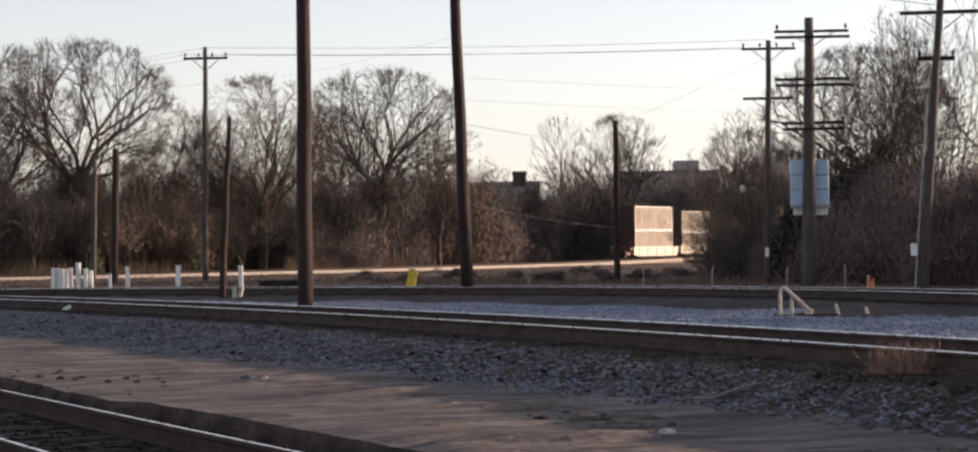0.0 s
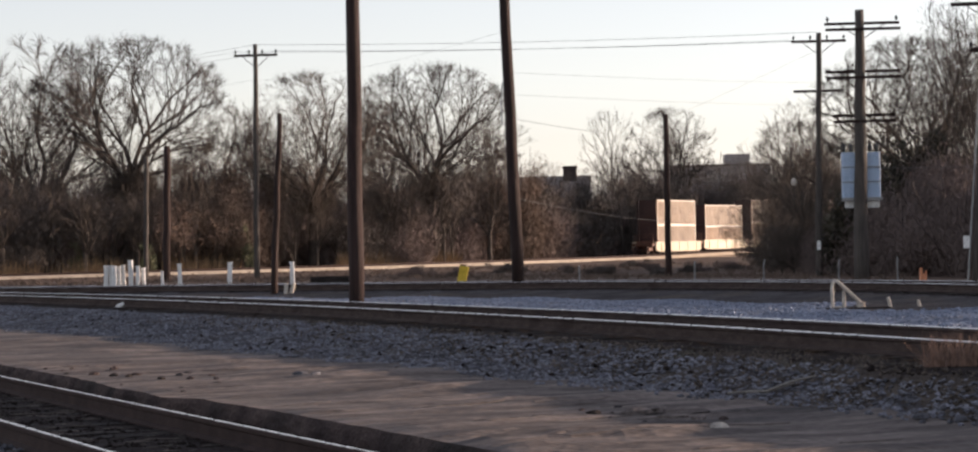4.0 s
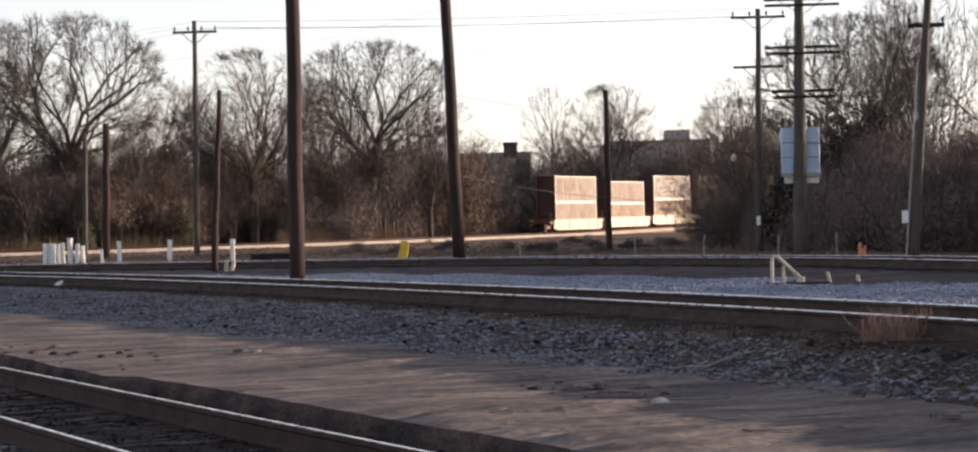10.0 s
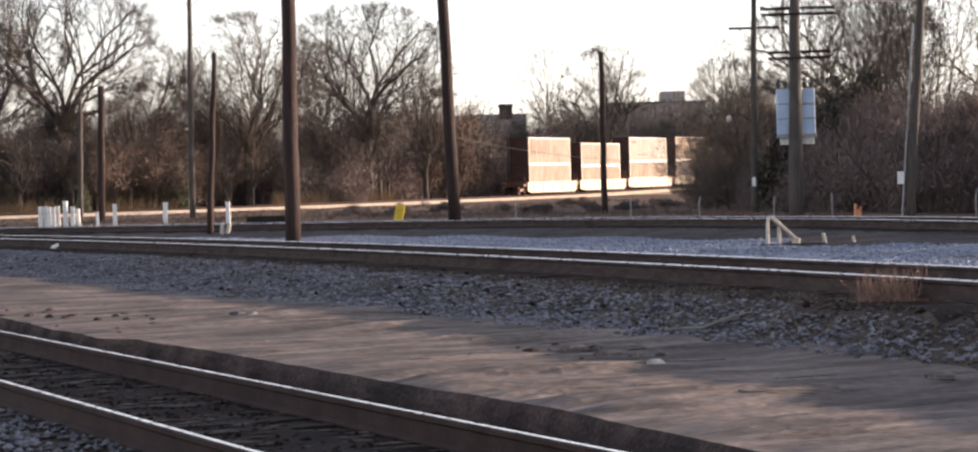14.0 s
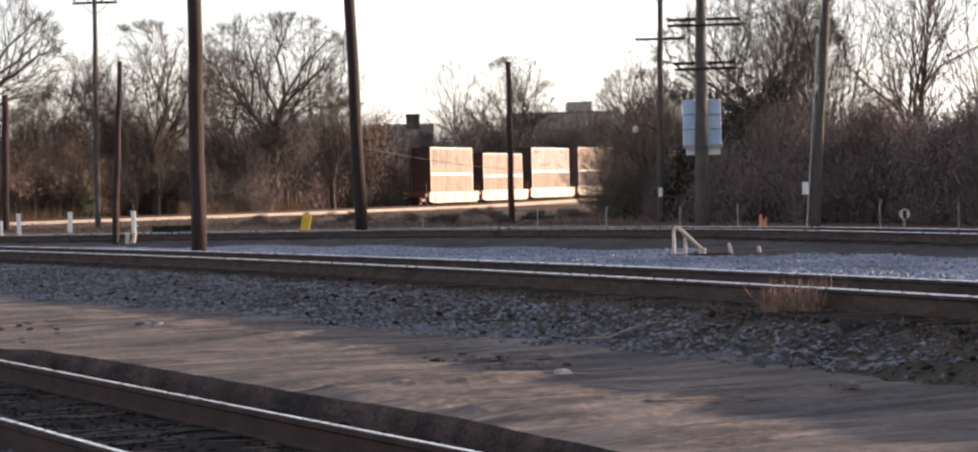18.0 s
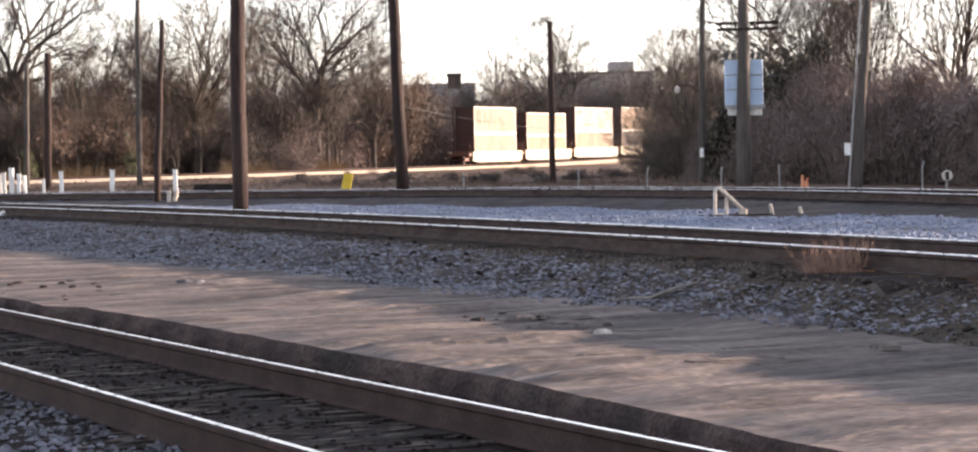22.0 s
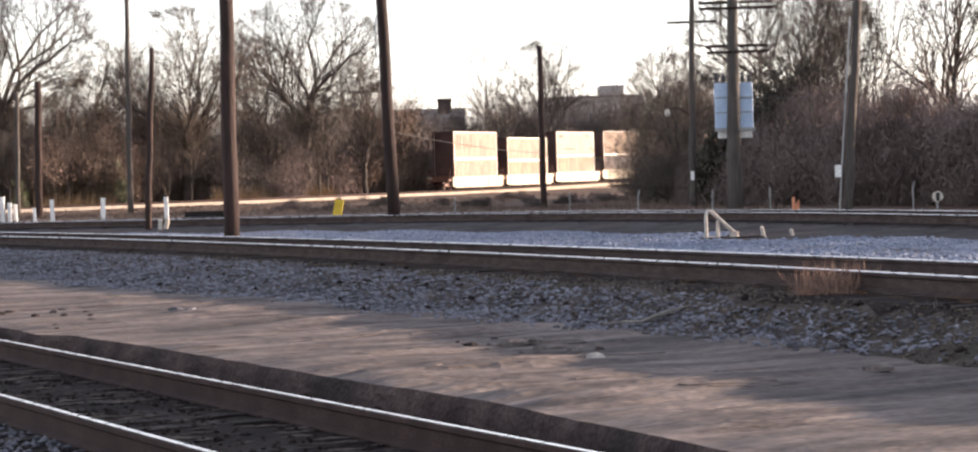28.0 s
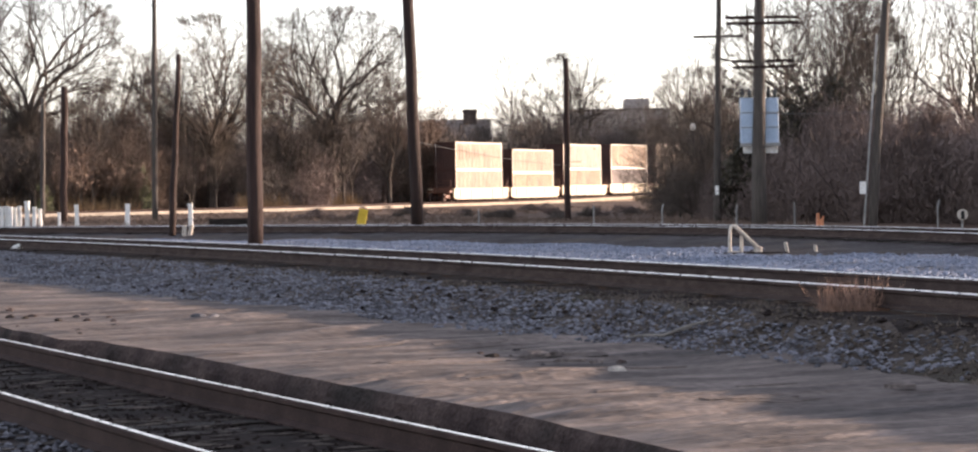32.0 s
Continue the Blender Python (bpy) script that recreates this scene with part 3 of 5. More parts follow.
# ---------------------------------------------------------------- trees
def bare_tree(seed, fork=0.24, wide=0.40, limbs=8, spread=74, ends=0.016, thick=0.5, levels=6, bushy=6, drop=0.03):
    """A bare hardwood 20 m high: a trunk, bold limbs that divide again and again up to a domed outline, and fine twigs."""
    rnd = random.Random(seed)
    H = 20.0
    wood, crown = Geo(), Geo()
    low = Vector((0, 0, H * fork))
    mid, half = H * (fork * 0.55 + 0.5), Vector((H * wide, H * wide, H * (0.5 - fork * 0.55)))

    def room(p, d):
        """How far the domed outline lies from p along d."""
        o = Vector((p.x / half.x, p.y / half.y, (p.z - mid) / half.z))
        e = Vector((d.x / half.x, d.y / half.y, d.z / half.z))
        a, b, c = e.dot(e), o.dot(e), o.dot(o) - 1
        return (-b + math.sqrt(max(0.0, b * b - a * c))) / a if b * b > a * c else 0.6

    def turned(d, angle):
        side = d.orthogonal().normalized()
        side.rotate(Matrix.Rotation(rnd.uniform(0, 6.283), 3, d))
        return (d * math.cos(angle) + side * math.sin(angle)).normalized()

    def twigs(a, b, count, long):
        """Fine forked sprays along a shoot."""
        d = (b - a).normalized()
        for _ in range(count):
            q = turned(d, rnd.uniform(0.15, 0.85))
            e = a.lerp(b, rnd.random())
            w = q.orthogonal().normalized() * 0.012
            w.rotate(Matrix.Rotation(rnd.uniform(0, 6.28), 3, q))
            tip = e + q * rnd.uniform(0.5, 1.0) * long
            crown.face([e - w, e + w, tip])
            for _ in range(1):
                f = e.lerp(tip, rnd.uniform(0.25, 0.7))
                q2 = turned(q, rnd.uniform(0.35, 0.8))
                crown.face([f - w * 0.7, f + w * 0.7, f + q2 * rnd.uniform(0.3, 0.6) * long])

    def grow(p, d, long, r, level):
        pts, rad = [p.copy()], [r]
        bits = 4 if level < 3 else 3
        for k in range(bits):
            d = (d + Vector((rnd.gauss(0, 0.085), rnd.gauss(0, 0.085), rnd.gauss(0, 0.07) + drop))).normalized()
            pts.append(pts[-1] + d * long / bits)
            rad.append(r * (1 - 0.24 * (k + 1) / bits))
        (wood if r > 0.075 else crown).tube(pts, rad, 6 if r > 0.15 else (5 if r > 0.075 else 3), caps=False)
        if level >= levels - 2:
            twigs(pts[0], pts[-1], bushy, 0.9)
        if level >= levels or rad[-1] < ends * 0.6:
            twigs(pts[-2], pts[-1], bushy, 1.1)
            return
        for k in range(2 if rnd.random() < 0.72 else 3):
            q = turned(d, math.radians(rnd.uniform(10, 24) if k == 0 else rnd.uniform(24, 46)))
            left = room(pts[-1], q)
            if left < 0.35:
                twigs(pts[-2], pts[-1], bushy, 0.8)
                continue
            grow(pts[-1], q, min(long * rnd.uniform(0.72, 0.95), left * rnd.uniform(0.48, 0.68)) + 0.15, rad[-1] * (0.86 if k == 0 else rnd.uniform(0.55, 0.78)), level + 1)
        for k in range(1, bits):
            if rnd.random() < 0.57:
                q = turned(d, math.radians(rnd.uniform(34, 62)))
                left = room(pts[k], q)
                if left > 0.5:
                    grow(pts[k], q, min(long * rnd.uniform(0.45, 0.75), left * 0.5) + 0.1, rad[k] * rnd.uniform(0.36, 0.55), level + 2 if level + 2 <= levels else levels)

    stem = [Vector((0, 0, -0.4))]
    while stem[-1].z < low.z:
        stem.append(stem[-1] + Vector((rnd.uniform(-0.1, 0.1), rnd.uniform(-0.1, 0.1), min(1.0, low.z - stem[-1].z + 0.05))))
    wood.tube(stem, [thick * (1.25 - 0.3 * k / len(stem)) for k in range(len(stem))], 9, caps=False)
    for k in range(limbs):
        tilt = math.radians(6 if k == 0 else rnd.uniform(0.35, 1.0) * spread)
        turn = 2.4 * k + rnd.uniform(-0.4, 0.4)
        d = Vector((math.sin(tilt) * math.cos(turn), math.sin(tilt) * math.sin(turn), math.cos(tilt)))
        p = stem[-1] if k < 4 else stem[-2 if len(stem) > 2 else -1]
        grow(p.copy(), d, room(p, d) * rnd.uniform(0.26, 0.36), thick * rnd.uniform(0.34, 0.62), 1)
    return wood.mesh("trunk", BARK), crown.mesh("crown", TWIG)


def bush_mesh(seed, w, h, sprays, mat, size=0.4, thin=0.016, stems=80, upright=0.6, lobe=0.25):
    """A ragged clump: thin stems and a haze of fine twigs."""
    rnd = random.Random(seed)
    g = Geo()
    lobes = []
    for _ in range(26):
        x, y = rnd.gauss(0, 0.42) * w, rnd.gauss(0, 0.36) * w
        top = h * max(0.35, 1 - 0.45 * (abs(x) / w) ** 1.5) * rnd.uniform(0.35, 1.0)
        lobes.append((x, y, top * rnd.uniform(0.15, 0.8), rnd.uniform(0.5, 1.3) * lobe * w))
    for _ in range(sprays):
        x, y, z, r = rnd.choice(lobes)
        v = Vector((rnd.gauss(0, 0.6), rnd.gauss(0, 0.6), rnd.gauss(0, 0.6))) * r
        p = Vector((x, y, z)) + v
        p.z = abs(p.z) + 0.05
        a = (Vector((rnd.uniform(-1, 1), rnd.uniform(-1, 1), rnd.uniform(-0.5, 1.0) + upright))).normalized() * size * rnd.uniform(0.5, 1.5)
        b = a.orthogonal().normalized() * thin * rnd.uniform(0.6, 1.4)
        b.rotate(Matrix.Rotation(rnd.uniform(0, 6.28), 3, a.normalized()))
        g.face([p + b, p + a, p - b])
    s = Geo()
    for _ in range(stems):
        x, y, z, r = rnd.choice(lobes)
        q = Vector((x + rnd.uniform(-r, r), y + rnd.uniform(-r, r), z + rnd.uniform(0, r * 2.2)))
        p = Vector((x * 0.6 + rnd.uniform(-0.5, 0.5), y * 0.6, -0.2))
        s.tube([p, p.lerp(q, 0.5) + Vector((rnd.uniform(-0.3, 0.3), rnd.uniform(-0.3, 0.3), 0)), q], [0.05, 0.03, 0.012], 3, caps=False)
    return s.mesh("framework", BARK), g.mesh("foliage", mat)


def two_part(name, meshes, names, m, label, category, group=""):
    top = thing(name, m, label, category, group)
    for me, n in zip(meshes, names):
        part(n, me, None, top)
    return top



def shaped(x, y, z, rz, sx, sz):
    return pose(x, y, z, 0, 0, rz) @ Matrix.Diagonal((sx, sx, sz, 1))


TREES = [bare_tree(1, 0.32, 0.40, 11, 80, levels=6, bushy=4, thick=0.45), bare_tree(2, 0.26, 0.38, 10, 74, levels=6, bushy=4, thick=0.42), bare_tree(3, 0.36, 0.42, 11, 84, levels=6, bushy=4, thick=0.46), bare_tree(4, 0.22, 0.27, 5, 44, thick=0.34, bushy=2, levels=5), bare_tree(5, 0.26, 0.33, 8, 62, thick=0.36, levels=6, bushy=3), bare_tree(6, 0.05, 0.24, 7, 24, thick=0.17, levels=5, bushy=2, drop=0.08)]
ARCHING = bare_tree(7, 0.04, 0.55, 9, 62, thick=0.16, levels=5, bushy=4, drop=-0.02)
BROWN = [bush_mesh(s, 4.0, 6.0, 26000, BRUSH, 0.42, 0.013) for s in (11, 12, 13)]
DARK = [bush_mesh(s, 4.0, 6.0, 30000, DARKBRUSH, 0.42, 0.015) for s in (21, 22, 23)]
RUSTY = [bush_mesh(s, 4.0, 6.0, 28000, RUSSET, 0.34, 0.016, upright=0.2) for s in (14, 15, 16)]
GREEN = [bush_mesh(s, 3.0, 5.0, 9000, EVERGREEN, 0.2, 0.05, upright=0.0, lobe=0.2) for s in (31, 32)]
VINE = [bush_mesh(s, 1.6, 6.0, 5000, IVY, 0.16, 0.05, upright=0.0) for s in (41,)]


def tree(x, y, h, kind, rz=0, wide=1.0, label="tall bare winter hardwood tree", group="bare trees of the wood"):
    z = float(ground_height(np.array([x]), np.array([y]))[0])
    return two_part("tree", TREES[kind % 6], ("trunk", "crown"), shaped(x, y, z, rz, h / 20 * wide, h / 20), label, "tree", group)


def arching(x, y, h, rz, wide, label="arching bare shrub veiling the line behind"):
    z = float(ground_height(np.array([x]), np.array([y]))[0])
    return two_part("shrub", ARCHING, ("framework", "foliage"), shaped(x, y, z, rz, h / 20 * wide, h / 20), label, "shrub", "saplings")


def bush(x, y, h, stock, kind, rz=0, wide=1.0, label="dense leafless brown shrub", group="shrubs at the wood's edge"):
    z = float(ground_height(np.array([x]), np.array([y]))[0])
    return two_part("shrub", stock[kind % len(stock)], ("framework", "foliage"), shaped(x, y, z - 0.1, rz, h / 6 * wide, h / 6), label, "shrub", group)


def west_wood():
    """The wood behind the main line."""
    rnd = random.Random(8)
    big = [(-55.2, 225, 22.8, 1), (-59.5, 232, 22, 4), (-43.1, 210, 21.3, 2), (-63, 226, 23, 3), (-40, 240, 17.5, 4), (-36, 250, 17, 1), (-28.3, 222, 18.4, 0), (-26, 262, 19, 3),
           (-18.1, 236, 20.2, 2), (-23.5, 256, 18.5, 4), (-14.2, 262, 17.5, 1), (-11.5, 258, 15.5, 3), (-7.5, 275, 12.0, 3), (-70, 232, 19, 1), (-78, 228, 22, 0)]
    for i, (x, y, h, k) in enumerate(big):
        tree(x, y, h, k, rnd.uniform(0, 360), rnd.uniform(0.96, 1.12))
    for i in range(84):
        x = -82 + 73 * (i + rnd.random()) / 84
        y = float(np.interp(x, MAIN.xy[::-1, 0], MAIN.xy[::-1, 1])) + rnd.uniform(8, 26)
        h = rnd.uniform(5, 10.5)
        if abs(x + 43.1) < 3.6 or abs(x + 28.3) < 3.0 or abs(x + 18.1) < 2.6:
            y, h = y + 14, h * 0.9
        stock = RUSTY if (-46 < x < -34 or x > -15) and rnd.random() < 0.75 else (BROWN if rnd.random() < 0.5 else DARK)
        if x > -15:
            y += 9
            bush(x - 2, y, rnd.uniform(9, 12), stock, rnd.randrange(3), rnd.uniform(0, 360), rnd.uniform(0.5, 0.7))
            continue
        bush(x, y, h, stock, rnd.randrange(3), rnd.uniform(0, 360), rnd.uniform(0.9, 1.3))
    for i in range(34):
        x = -88 + 80 * (i + rnd.random()) / 34
        y = float(np.interp(x, MAIN.xy[::-1, 0], MAIN.xy[::-1, 1])) + rnd.uniform(30, 60)
        tree(x, y, rnd.uniform(10, 14) if x < -12 else rnd.uniform(8, 10), rnd.choice((3, 3, 5, 4)), rnd.uniform(0, 360), rnd.uniform(0.9, 1.3), "slender bare tree deeper in the wood")
        bush(x + 1, y - 6, rnd.uniform(8, 12), BROWN if i % 2 else DARK, rnd.randrange(3), rnd.uniform(0, 360), 1.2)
    for x, y, h, w in ((-40.5, 222, 12.5, 0.75), (-37.5, 224, 12.5, 0.8), (-35, 222, 11.5, 0.8), (-12.5, 250, 14, 0.6), (-10.2, 254, 12.5, 0.6)):
        bush(x, y, h, RUSTY, rnd.randrange(3), rnd.uniform(0, 360), w, "tall russet shrub with withered leaves", "shrubs at the wood's edge")
    for i in range(30):
        x = -80 + 68 * (i + rnd.random()) / 30
        y = float(np.interp(x, MAIN.xy[::-1, 0], MAIN.xy[::-1, 1])) + rnd.uniform(6.5, 9.5)
        tree(x, y, rnd.uniform(7, 13), rnd.choice((3, 5, 3)), rnd.uniform(0, 360), rnd.uniform(0.8, 1.2), "slim bare tree at the wood's edge", "slim trees at the wood's edge")
    for x, y, h in ((-36.0, 213, 5.6), (-34.4, 212, 4.8), (-52, 203, 4.5)):
        bush(x, y, h, GREEN, rnd.randrange(2), rnd.uniform(0, 360), 0.9, "dark evergreen shrub at the wood's edge", "evergreens")
    bush(-32.5, 209.3, 6.0, VINE, 0, 0, 0.5, "ivy-covered slim tree with yellow-green leaves", "ivy")
    bush(-46.2, 202, 4.4, VINE, 0, 40, 0.8, "ivy-covered slim tree with yellow-green leaves", "ivy")
    bush(-40.5, 204, 4.0, VINE, 0, 80, 0.9, "ivy-covered slim tree with yellow-green leaves", "ivy")


def centre_wood():
    """Trees and scrub beyond the train."""
    rnd = random.Random(9)
    for x, y, h, k in ((0.1, 350, 22.5, 3), (-3, 345, 14, 1), (8.8, 350, 21.5, 0), (14, 345, 15, 4), (18, 345, 14, 4), (22, 350, 14, 1), (27, 330, 14, 2), (33, 330, 14, 0)):
        tree(x, y, h, k, rnd.uniform(0, 360), rnd.uniform(0.8, 1.0))
    for i in range(46):
        x = -8 + 52 * (i + rnd.random()) / 46
        y = max(rnd.uniform(318, 350), float(np.interp(x, MAIN.xy[::-1, 0], MAIN.xy[::-1, 1])) + 22)
        bush(x, y, rnd.uniform(9, 15), BROWN if rnd.random() < 0.6 else DARK, rnd.randrange(3), rnd.uniform(0, 360), rnd.uniform(0.6, 0.9))


def east_wood():
    """The dark thicket beside the yard, extended out of view to shade it, with bare trees standing out of it."""
    rnd = random.Random(10)
    for x, y, h, k in ((9.2, 148, 9.0, 5), (11.0, 152, 9.8, 3), (12.6, 146, 9.0, 5), (14, 140, 9.5, 3), (14, 118, 12.5, 5), (16.0, 112, 14.5, 5), (18.5, 114, 15.5, 5), (21.5, 110, 15, 3), (24, 106, 15, 5), (27, 106, 15, 5),
                       (16.3, 106, 14, 5), (10.4, 130, 9.8, 3), (11.3, 143, 9.2, 4), (15.3, 112, 12.5, 4),
                       (21.2, 108, 12.6, 3), (12.8, 152, 9.2, 0), (29, 96, 14, 3), (33, 88, 14, 1), (38, 74, 11, 4), (15.5, 124, 12, 2)):
        tree(x, y, h, k, rnd.uniform(0, 360), rnd.uniform(0.8, 1.05), group="bare trees of the thicket")
    # Past about k 18 the shrubs are unseen; their heights set what they shade.
    for i in range(58):
        k = -4 + 83 * (i + rnd.random()) / 58
        off = rnd.uniform(0, 7)
        bush(13.5 + 0.438 * k + 0.9 * off, 101 - 0.899 * k + 0.44 * off, rnd.uniform(4.8, 5.8) if k < 14 else (rnd.uniform(6.4, 7.4) if k < 34 else rnd.uniform(6.4, 7.0) if k < 72 else rnd.uniform(4.6, 5.4)), DARK, rnd.randrange(3), rnd.uniform(0, 360), rnd.uniform(0.9, 1.3), "dense dark leafless thicket shrub, its row extended unseen for shade", "thicket shrubs")
    for i in range(22):
        y = rnd.uniform(122, 160)
        x = y * rnd.uniform(0.064, 0.105)
        arching(x, y, rnd.uniform(3.0, 6.0), rnd.uniform(0, 360), rnd.uniform(0.9, 1.3))
    for i in range(8):
        y = rnd.uniform(140, 166)
        arching(y * (0.061 + 0.012 * (i + rnd.random()) / 8), y, rnd.uniform(4.5, 7.0), rnd.uniform(0, 360), rnd.uniform(0.8, 1.1))
    for y, k, h in ((152, 0.071, 4.2), (160, 0.073, 5.0), (150, 0.076, 4.6)):
        bush(y * k, y, h, BROWN, rnd.randrange(3), rnd.uniform(0, 360), 0.5, "leafless brown shrub veiling the line", "thicket shrubs")
    for i in range(10):
        y = rnd.uniform(112, 140)
        x = y * rnd.uniform(0.085, 0.115)
        bush(x, y, rnd.uniform(2.0, 4.2), DARK, rnd.randrange(3), rnd.uniform(0, 360), 0.7, "low dark leafless scrub bush", "thicket shrubs")
    # Row added behind the thicket, hidden, to shade the ground before the train.
    for i in range(14):
        k = (i + rnd.random()) / 14
        bush(15 + 11 * k + rnd.uniform(0, 3), 112 + 64 * k, rnd.uniform(5.5, 7.5), DARK, rnd.randrange(3), rnd.uniform(0, 360), 1.1, "dense dark leafless thicket shrub, its row extended unseen for shade", "thicket shrubs")
    for i in range(26):
        y = rnd.uniform(95, 185)
        x = y * rnd.uniform(-0.09, 0.06)
        bush(x, y, rnd.uniform(0.4, 0.9), BROWN if i % 3 else DARK, rnd.randrange(3), rnd.uniform(0, 360), rnd.uniform(1.0, 2.2), "low brown leafless bramble on rough ground", "brambles")
    for x, y, h in ((12.4, 107, 9.4), (13.1, 108, 10.4), (13.8, 108, 10.0), (14.6, 108, 9.4), (13.4, 106, 8.4), (15.3, 108, 8.4)):
        bush(x, y, h, GREEN, rnd.randrange(2), rnd.uniform(0, 360), 0.68, "dark evergreen shrub grown high", "evergreens")


west_wood()
centre_wood()
east_wood()


# ---------------------------------------------------------------- poles and wires
def pole(name, base, top, r0, r1, mat, label, group="utility poles"):
    x, y, z = base
    ob = thing(name, pose(x, y, z), label, "utility pole", group)
    d = Vector(top) - Vector(base)
    g = Geo()
    n = 9
    g.tube([Vector((0, 0, -0.4))] + [d * (i / n) + Vector((0.012 * math.sin(i * 1.9), 0, 0)) for i in range(1, n + 1)], [r0] + [r0 + (r1 - r0) * i / n for i in range(1, n + 1)], 12)
    part("shaft", g, mat, ob, smooth=True)
    return ob, d


def crossarm(ob, at, length, insulators=4, yaw=0.0, braces=True, size=0.10, double=False):
    m = Matrix.Translation(at) @ pose(0, 0, 0, 0, 0, yaw)
    for off in ((-0.16, 0.16) if double else (0.14,)):
        g = Geo()
        g.box(-length / 2, off - size / 2, -size / 2 - 0.01 - (0.24 if off < 0 else 0), length / 2, off + size / 2, size / 2 - (0.24 if off < 0 else 0), m, bevel=0.012)
        arm = part("crossarm", g, POLE, ob)
    for i in range(insulators):
        x = (-0.46 + 0.92 * i / max(1, insulators - 1)) * length
        g = Geo()
        g.tube([m @ Vector((x, 0.14, h)) for h in (size / 2, 0.1, 0.12, 0.18, 0.2, 0.26)], [0.02, 0.02, 0.055, 0.06, 0.04, 0.035], 8)
        part("insulator", g, DARKGLASS, arm)
    if braces:
        for sgn in (-1, 1):
            g = Geo()
            g.tube([m @ Vector((sgn * length * 0.3, 0.16, -size / 2)), m @ Vector((sgn * 0.08, 0.16, -0.55))], [0.02, 0.02], 4)
            part("brace", g, STEEL, arm)


def poles():
    p, d = pole("utility_pole", (-5.1, 46.4, 0.25), (-5.0, 46.4, 9.2), 0.155, 0.125, POLE, "tall dark brown wooden pole beside the track")
    p, d = pole("utility_pole", (-2.62, 64, 0.2), (-2.9, 64, 11.0), 0.17, 0.13, POLE, "tall leaning brown wooden pole with a curved bracket")
    g = Geo()
    g.tube([(-0.12, 0, 4.45), (-0.34, 0, 4.5), (-0.36, 0, 5.1), (-0.31, 0, 5.6), (-0.14, 0, 5.78)], [0.02] * 5, 6)
    part("bracket", g, STEEL, p, "thin bent steel bracket")
    p, d = pole("utility_pole", (-17.04, 112, -0.2), (-16.86, 112, 11.32), 0.15, 0.10, GREYPOLE, "slim grey utility pole with one crossarm and wires")
    crossarm(p, Vector((0.16, 0, 11.0)), 2.1, 4)
    p, d = pole("utility_pole", (-9.58, 66, 0.15), (-9.28, 66, 5.27), 0.10, 0.065, POLE, "short dark wooden pole with no arms")
    p, d = pole("utility_pole", (-20.04, 105, 0), (-19.87, 105, 6.24), 0.17, 0.15, POLE, "short thick dark wooden pole stub")
    p, d = pole("utility_pole", (-23.96, 120, 0), (-23.8, 120, 6.42), 0.13, 0.11, GREYPOLE, "short pale grey wooden pole")
    p, d = pole("utility_pole", (2.23, 100, -0.3), (2.27, 100, 6.83), 0.14, 0.11, POLE, "dark bare wooden pole with no arms")
    p, d = pole("utility_pole", (8.94, 105, -0.6), (9.2, 105, 10.5), 0.16, 0.11, GREYPOLE, "dark utility pole with two crossarms")
    crossarm(p, Vector((0.25, 0, 10.75)), 2.4, 4)
    crossarm(p, Vector((0.2, 0, 8.55)), 2.2, 0)
    g = Geo()
    g.box(-0.06, -0.24, 1.55, 0.1, -0.17, 1.95, bevel=0.01)
    part("tag", g, WHITE, p, "small white tag")
    g = Geo()
    g.tube([(0.1, 0, 4.35), (-0.5, -0.05, 4.75), (-0.92, -0.05, 4.72)], [0.025, 0.025, 0.02], 6)
    lamp_arm = part("lamp_arm", g, POLE, p, "thin curved lamp arm")
    g = Geo()
    g.tube([(-1.0, -0.05, 4.72), (-1.0, -0.05, 4.64), (-1.0, -0.05, 4.5), (-1.0, -0.05, 4.4)], [0.05, 0.12, 0.13, 0.07], 12)
    part("lamp_head", g, DIRTYWHITE, lamp_arm, "small white lamp head")
    p, d = pole("utility_pole", (9.05, 88, -0.4), (9.22, 88, 9.83), 0.29, 0.16, GREYPOLE, "thick grey pole with double crossarms and a pale cabinet")
    for h, w in ((9.75, 2.75), (7.97, 2.75), (6.35, 2.3)):
        crossarm(p, Vector((0.16 + 0.1, 0, h)), w, 2 if h > 9 else 0, 0, True, 0.09, True)
    p, d = pole("utility_pole", (10.8, 72, -0.35), (11.62, 72, 10.2), 0.145, 0.105, GREYPOLE, "leaning weathered pole with crossarm and insulators")
    crossarm(p, Vector((0.70, 0, 8.75)), 2.4, 0, -6)
    crossarm(p, Vector((0.58, 0, 7.35)), 1.1, 2, 0, False, 0.12)
    g = Geo()
    g.tube([(-0.25, -0.1, 0), (0.25, -0.12, 6.2)], [0.03, 0.03], 6)
    part("conduit", g, STEEL, p, "thin steel conduit")
    g = Geo()
    g.box(-0.34, -0.28, 1.38, -0.17, -0.12, 1.75, bevel=0.02)
    part("meter_box", g, WHITE, p, "small white meter box")


poles()


